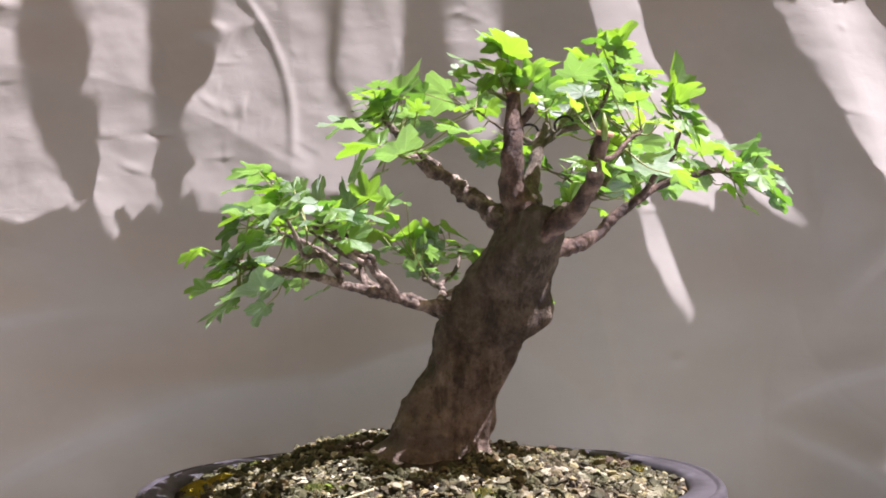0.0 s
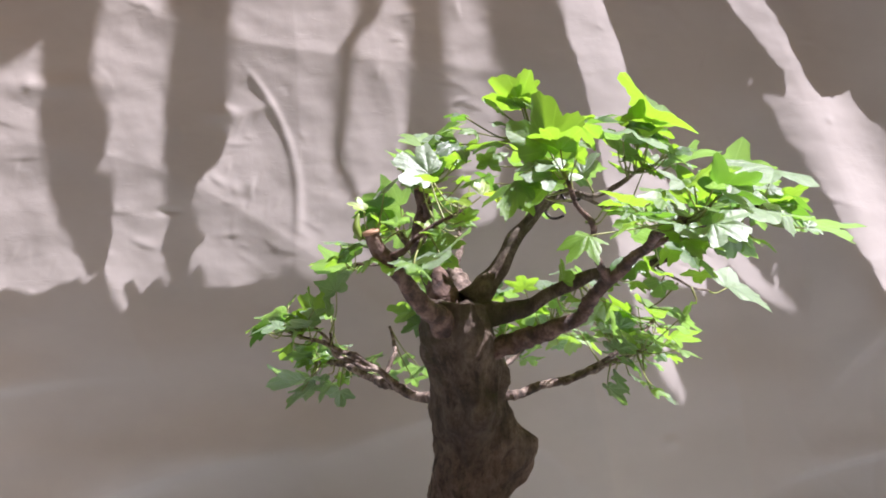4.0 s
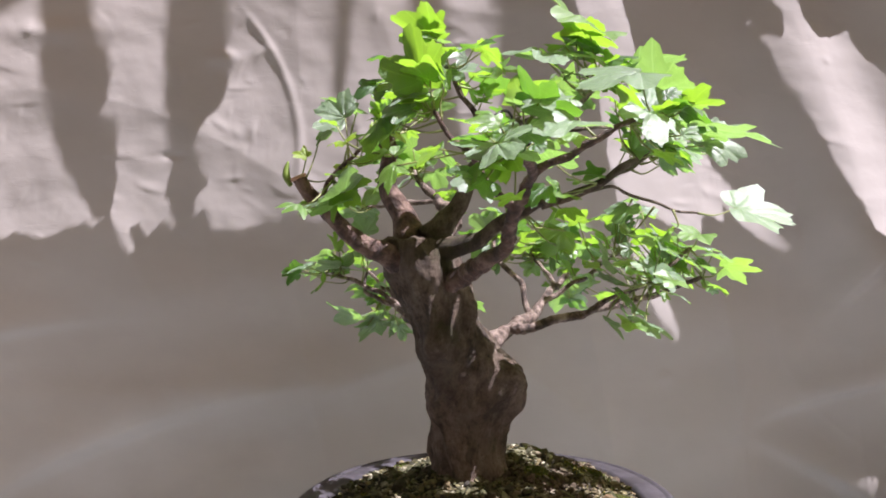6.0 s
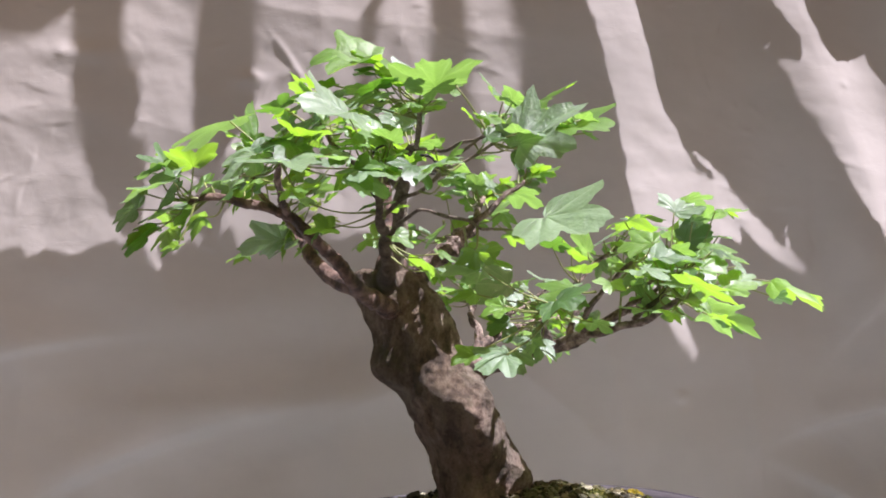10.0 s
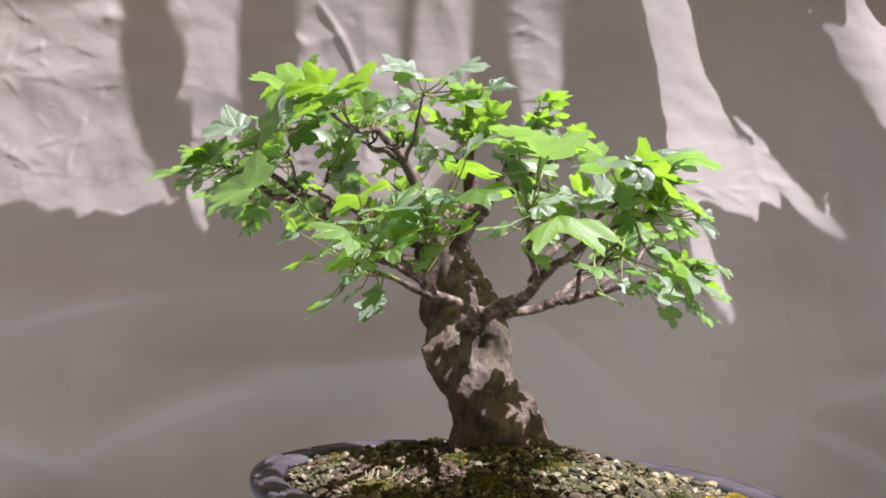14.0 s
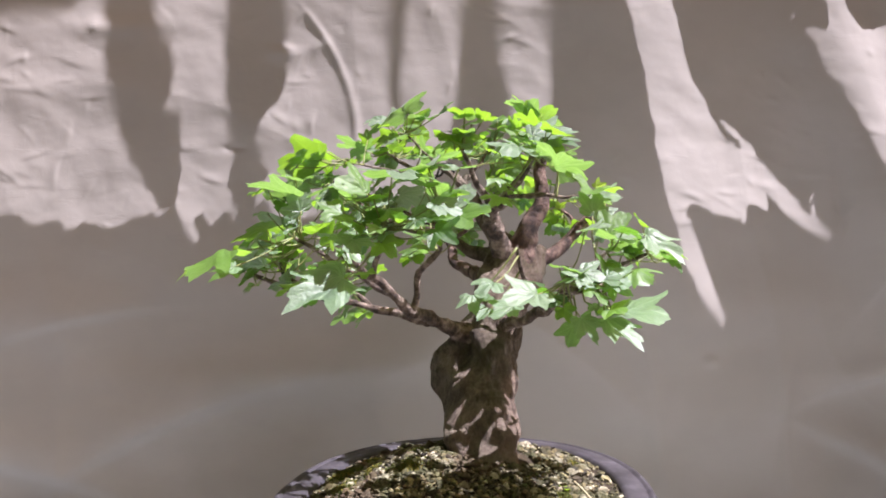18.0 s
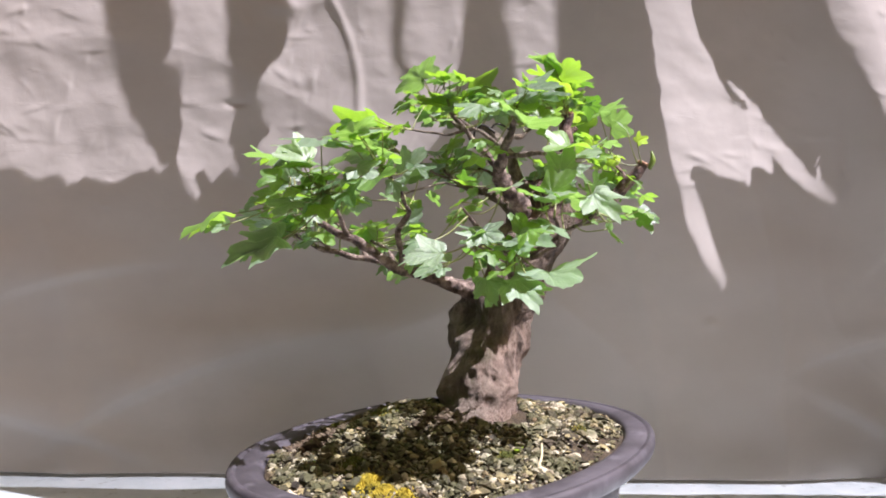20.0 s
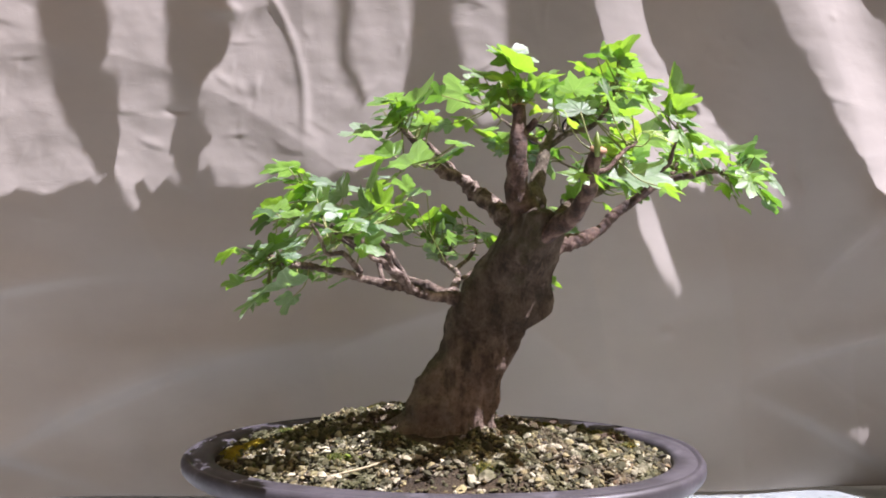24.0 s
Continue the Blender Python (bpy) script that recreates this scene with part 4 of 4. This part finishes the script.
def build_tree():
    tree = turning("bonsai_tree", "small maple bonsai with bright green lobed leaves in an oval pot", "bonsai")
    build_trunk(tree)
    # low branch towards -x
    b = Branch(tree, 21, GREY_BARK, [
        [(30, 10, -38, 8), (14, 6, -32, 7), (-4, 2, -27, 4.6), (-18, -8, -25, 3.6), (-30, -12, -19, 3.3), (-46, -20, -17, 3.0), (-76, -29, -9, 2.4), (-90, -30, -5, 2.1), (-112, -44, -2, 1.5)],
        [(-30, -12, -19, 2.8), (-40, -38, 0, 2.1), (-70, -80, 18, 1.2)],
        [(-44, -17, -15, 2.4), (-50, -4, 0, 1.9), (-82, 2, 22, 1.1)],
        [(-24, -10, -22, 2.4), (-34, -26, -10, 2.2), (-46, -52, 2, 1.6), (-60, -50, 16, 1.2)],
        [(-58, -22, -9, 2.4), (-66, -34, 2, 2.0), (-78, -38, 6, 1.7), (-84, -56, 22, 1.2)],
        [(-88, -30, -6, 2.4), (-112, -22, 0, 1.8), (-124, -22, 6, 1.2)]], "low branch still ringed by old training wire", 0.42)
    b.grow([(-124, -46, 0), (-105, -67, -19, 34), (-117, -56, 2), (-77, -60, 36), (-52, -77, 19), (-82, -86, 24, 30), (-40, -99, 18), (-100, -57, 25),
            (-121, -53, -26, 30), (-123, -25, 8), (-104, -46, 12), (-52, -54, 35), (-45, -53, 52), (-66, -66, 28), (-130, -38, -6), (-81, 22, -17, 19), (-95, 29, -10, 18), (-130, 3, -8), (-109, 13, -16, 18), (-96, -16, -9), (-124, -34, -25), (-98, -59, 9), (-40, -71, 37)])
    # low branch towards +y, forked
    b = Branch(tree, 22, GREY_BARK, [
        [(26, 18, -40, 7.0), (10, 34, -34, 5.4), (-2, 46, -29, 4.2), (0, 62, -25, 3.4), (2, 84, -19, 2.8), (0, 119, -11, 2.4), (-12, 150, -3, 2.0), (-6, 182, 8, 1.4)],
        [(4, 96, -18, 2.6), (30, 118, -4, 1.9), (38, 138, 4, 1.3)],
        [(0, 117, -11, 2.4), (18, 146, 12, 1.7), (14, 168, 26, 1.1)],
        [(-10, 146, -3, 1.9), (-22, 160, 14, 1.4)]], "low forked branch with spiral wire marks", 0.36)
    b.grow([(2, 205, 15, 28), (-15, 171, 29, 32), (14, 169, 35), (40, 147, 7), (-8, 154, 3), (35, 133, 11), (58, 107, 6), (55, 106, 14), (72, 126, -24, 22),
            (-28, 161, 18), (-36, 127, 56, 30), (36, 122, -18, 18), (-54, 173, 35, 30), (20, 185, 20), (92, 130, 22), (-48, 150, 62), (-13, 160, 34), (-20, 176, 16), (-15, 188, 19), (-26, 147, 35)])
    # low branch towards -x +y
    b = Branch(tree, 23, GREY_BARK, [
        [(28, 18, -44, 9), (12, 36, -34, 7.5), (-8, 50, -26, 5.0), (-37, 68, -17, 3.9), (-69, 91, 4, 2.9), (-97, 106, 18, 1.9)],
        [(-37, 68, -16, 3.0), (-50, 60, 8, 2.3), (-74, 46, 30, 1.8), (-100, 48, 46, 1.3)],
        [(-52, 78, -8, 2.8), (-60, 112, 10, 2.0), (-72, 140, 30, 1.3)],
        [(-69, 91, 4, 2.2), (-100, 84, 22, 1.6), (-122, 78, 34, 1.1)]], ridges=0.25)
    b.grow([(-143, 112, -1, 40), (-136, 95, 21), (-96, 106, 30), (-140, 70, 59, 32), (-107, 112, 54, 32), (-129, 54, 68, 28), (-80, 36, 52), (-98, 48, 57), (-69, 144, 48),
            (-105, 136, -1), (-109, 182, 19, 36), (-80, 152, 59, 34), (-119, 114, 50), (-138, 89, 46), (-135, 36, 35), (-126, 40, 64), (-64, 113, 30), (-125, 80, 40), (-73, 173, 18), (-81, 119, 12), (-63, 105, 59), (-31, 62, 49), (-142, 45, 26), (-113, 46, 52), (-126, 96, 54), (-92, 26, 45), (-68, 147, 69)])
    # right limb
    b = Branch(tree, 24, RED_BARK, [
        [(44, 0, -10, 8), (62, 11, 1, 6.6), (84, 24, 10, 5.4), (107, 40, 20, 4.6), (127, 46, 35, 3.4), (152, 52, 54, 2.7), (182, 42, 60, 2.2), (200, 38, 58, 1.4)],
        [(152, 52, 53, 3.0), (168, 80, 66, 2.2), (178, 104, 74, 1.5)],
        [(128, 46, 36, 2.8), (146, 22, 60, 2.0), (154, 4, 84, 1.3)]], "bent reddish limb with old wire marks", 0.30)
    b.grow([(210, 29, 52, 30), (224, 55, 59, 30), (219, 21, 44), (222, 20, 38), (204, 81, 84, 34), (184, 124, 73), (188, 137, 65, 38), (156, -5, 104), (149, -5, 112, 32), (158, -15, 75),
            (151, -26, 76), (195, -18, 45), (217, 50, 72), (178, 20, 72), (170, 60, 84), (196, 100, 66), (162, 31, 69), (150, -12, 90), (205, 48, 79), (175, 111, 78), (140, 119, 60)])
    # cut stub with a bud
    b = Branch(tree, 25, RED_BARK, [
        [(56, -14, 12, 10), (72, -30, 22, 6.4), (82, -52, 36, 5.2), (87, -70, 56, 4.7), (88.5, -74, 62, 4.5)],
        [(86, -64, 50, 2.2), (104, -52, 58, 1.6), (118, -36, 72, 1.1)]], "cut reddish stub with a green bud", 0.12)
    bm = bmesh.new()
    tube(bm, [(0.0872, -0.0785, 0.058, 0.0014), (0.0868, -0.081, 0.0635, 0.0022), (0.0868, -0.081, 0.068, 0.0016), (0.087, -0.080, 0.072, 0.0005)], 8, 4)
    part("bud", bm, BUD, b.ob, "fat green bud")
    bm = bmesh.new()
    tube(bm, [(0.0884, -0.0738, 0.0615, 0.0052), (0.0887, -0.0745, 0.0632, 0.0050)], 12, 1, 0.2)
    part("cut_face", bm, CUT, b.ob, "pale sawn end")
    b.grow([(123, -51, 46, 34), (107, -55, 43, 24), (121, -20, 80), (110, -22, 92), (100, -33, 72), (88, -64, 46, 17), (111, -46, 51, 24), (84, -50, 106, 26), (96, -54, 98, 24), (78, -58, 92, 20)], 1.2, 17, "AAAAC")
    # cut stub in the middle
    b = Branch(tree, 26, RED_BARK, [
        [(52, -8, 14, 15), (48, -13, 30, 11.5), (44, -18, 46, 8.4), (42, -24, 60, 7.0), (46, -25, 74, 5.7), (45, -27, 90, 4.9), (45, -27, 97, 4.6)],
        [(45, -26, 74, 3.4), (52, -28, 82, 3.0), (56, -30, 88, 2.4)]], "upright cut reddish stub")
    bm = bmesh.new()
    tube(bm, [(0.045, -0.027, 0.0965, 0.0046), (0.045, -0.027, 0.0982, 0.0044)], 12, 1, 0.2)
    part("cut_face", bm, CUT, b.ob, "pale sawn end")
    b.grow([(40, -29, 129, 27), (44, -16, 135, 28), (36, -9, 135, 27), (34, -27, 117), (60, -30, 112), (22, -22, 112), (66, -14, 118), (21, -14, 123)], 2.0, 17, "AAAAC", 13)
    # upper left limb
    b = Branch(tree, 27, GREY_BARK, [
        [(40, 4, 24, 9), (24, 10, 40, 6.0), (7, 12, 54, 4.8), (-8, 4, 62, 3.6), (-24, -8, 78, 2.4), (-36, -16, 90, 1.4)],
        [(6, 12, 54, 3.0), (-10, 26, 74, 2.2), (-30, 34, 92, 1.4)],
        [(-8, 4, 62, 2.4), (-18, -30, 60, 1.7), (-22, -50, 58, 1.2)]], "ridged grey limb", 0.34)
    b.grow([(-24, -27, 104, 34), (-57, -31, 78, 30), (-20, -35, 99), (-59, 3, 86, 28), (-27, -59, 57, 30), (-1, -65, 59), (-41, 36, 100, 30), (-41, 31, 114), (-44, -28, 100), (-38, -23, 90),
            (-42, 12, 56), (-45, -50, 62, 30), (-20, 0, 96), (-38, 26, 108)])
    # top limb towards +y
    b = Branch(tree, 28, BARK, [
        [(56, 0, 30, 10), (60, 18, 52, 6.0), (67, 32, 78, 4.4), (74, 50, 96, 2.6), (84, 76, 98, 1.8), (98, 96, 112, 1.2)],
        [(66, 30, 76, 3.4), (84, 30, 88, 2.6), (104, 24, 95, 2.0), (114, 10, 118, 1.2)],
        [(67, 32, 78, 2.2), (50, 50, 90, 1.6), (28, 76, 114, 1.0)],
        [(78, 60, 96, 1.6), (70, 92, 92, 1.2), (58, 126, 100, 0.9)]])
    bm = bmesh.new()
    for cx, cy, cz, r in ((0.062, 0.040, 0.090, 0.0062), (0.086, 0.036, 0.095, 0.0052)):
        loop = [(cx + r * math.cos(a), cy + 0.4 * r * math.sin(a) + 0.004 * a, cz + r * math.sin(a), 0.0009) for a in [i * 0.6 for i in range(10)]]
        tube(bm, loop, 6, 3)
    part("wire", bm, WIRE, b.ob, "loops of black training wire")
    b.grow([(116, -7, 140, 26), (119, -1, 134), (110, -19, 111), (135, 77, 135, 40), (118, 87, 137, 32), (139, 62, 115, 38), (138, 8, 121), (38, 94, 127, 30), (-3, 76, 126, 30),
            (39, 159, 96, 38), (42, 149, 102), (108, 126, 118, 36), (80, 40, 122), (84, 100, 120), (64, 152, 106, 32), (110, 40, 116), (84, 24, 113), (113, 72, 117), (130, 95, 109), (-9, 83, 102), (-15, 48, 120), (88, -18, 126), (150, 28, 117), (99, -33, 110), (111, 94, 127)])
    # back right limb
    b = Branch(tree, 29, BARK, [
        [(62, 6, 22, 9), (76, 30, 30, 5.0), (94, 58, 44, 3.6), (114, 84, 50, 2.6), (130, 114, 68, 1.6)],
        [(96, 62, 43, 1.8), (98, 92, 52, 1.3), (90, 126, 44, 1.0), (90, 150, 40, 0.8)],
        [(114, 84, 51, 1.7), (106, 110, 62, 1.2), (84, 142, 84, 0.9)]])
    b.grow([(132, 125, 69), (116, 133, 70, 30), (148, 125, 64), (136, 109, 93, 34), (64, 152, 100), (74, 168, 90, 40), (117, 85, 58), (153, 58, 62), (136, 55, 45),
            (75, 72, 27), (80, 164, 85), (162, 117, 94, 34), (104, 135, 76), (71, 122, 28), (114, 109, 74), (138, 102, 82), (65, 71, 26)])
    b.leaf((0.079, 0.191, 0.041), 0.037, "D", (0.50, 0.62, 0.60))
    return tree


build_tree()

TURNS = [(0.0, 0.5), (0.5, 0.4), (1.0, -5.1), (1.5, -11.1), (2.0, -22.0), (2.5, -32.1), (4.5, -73.3), (5.0, -79.2), (5.5, -84.8), (6.0, -89.9),
         (6.5, -94.4), (7.0, -98.2), (7.5, -108.0), (8.0, -115.2), (8.5, -117.0), (9.0, -127.1), (9.5, -132.7), (10.0, -143.6), (10.5, -149.6), (12.5, -181.9),
         (13.0, -192.1), (13.5, -194.4), (14.0, -205.2), (14.5, -209.0), (15.0, -222.2), (15.5, -223.6), (16.0, -237.3), (16.5, -242.0), (17.0, -254.6), (17.5, -260.6),
         (18.0, -269.9), (18.5, -272.8), (20.5, -304.6), (21.0, -315.4), (21.5, -325.5), (22.0, -336.0), (22.5, -348.9), (23.0, -355.4), (23.5, -358.0), (24.0, -363.0)]


def motions():
    """The pot is turned once round by jerks, with all that stands in it."""
    for ob in TURNING:
        walk(ob, [(t, pose(0, 0, TABLE_Z, 0, 0, a)) for t, a in TURNS])


motions()
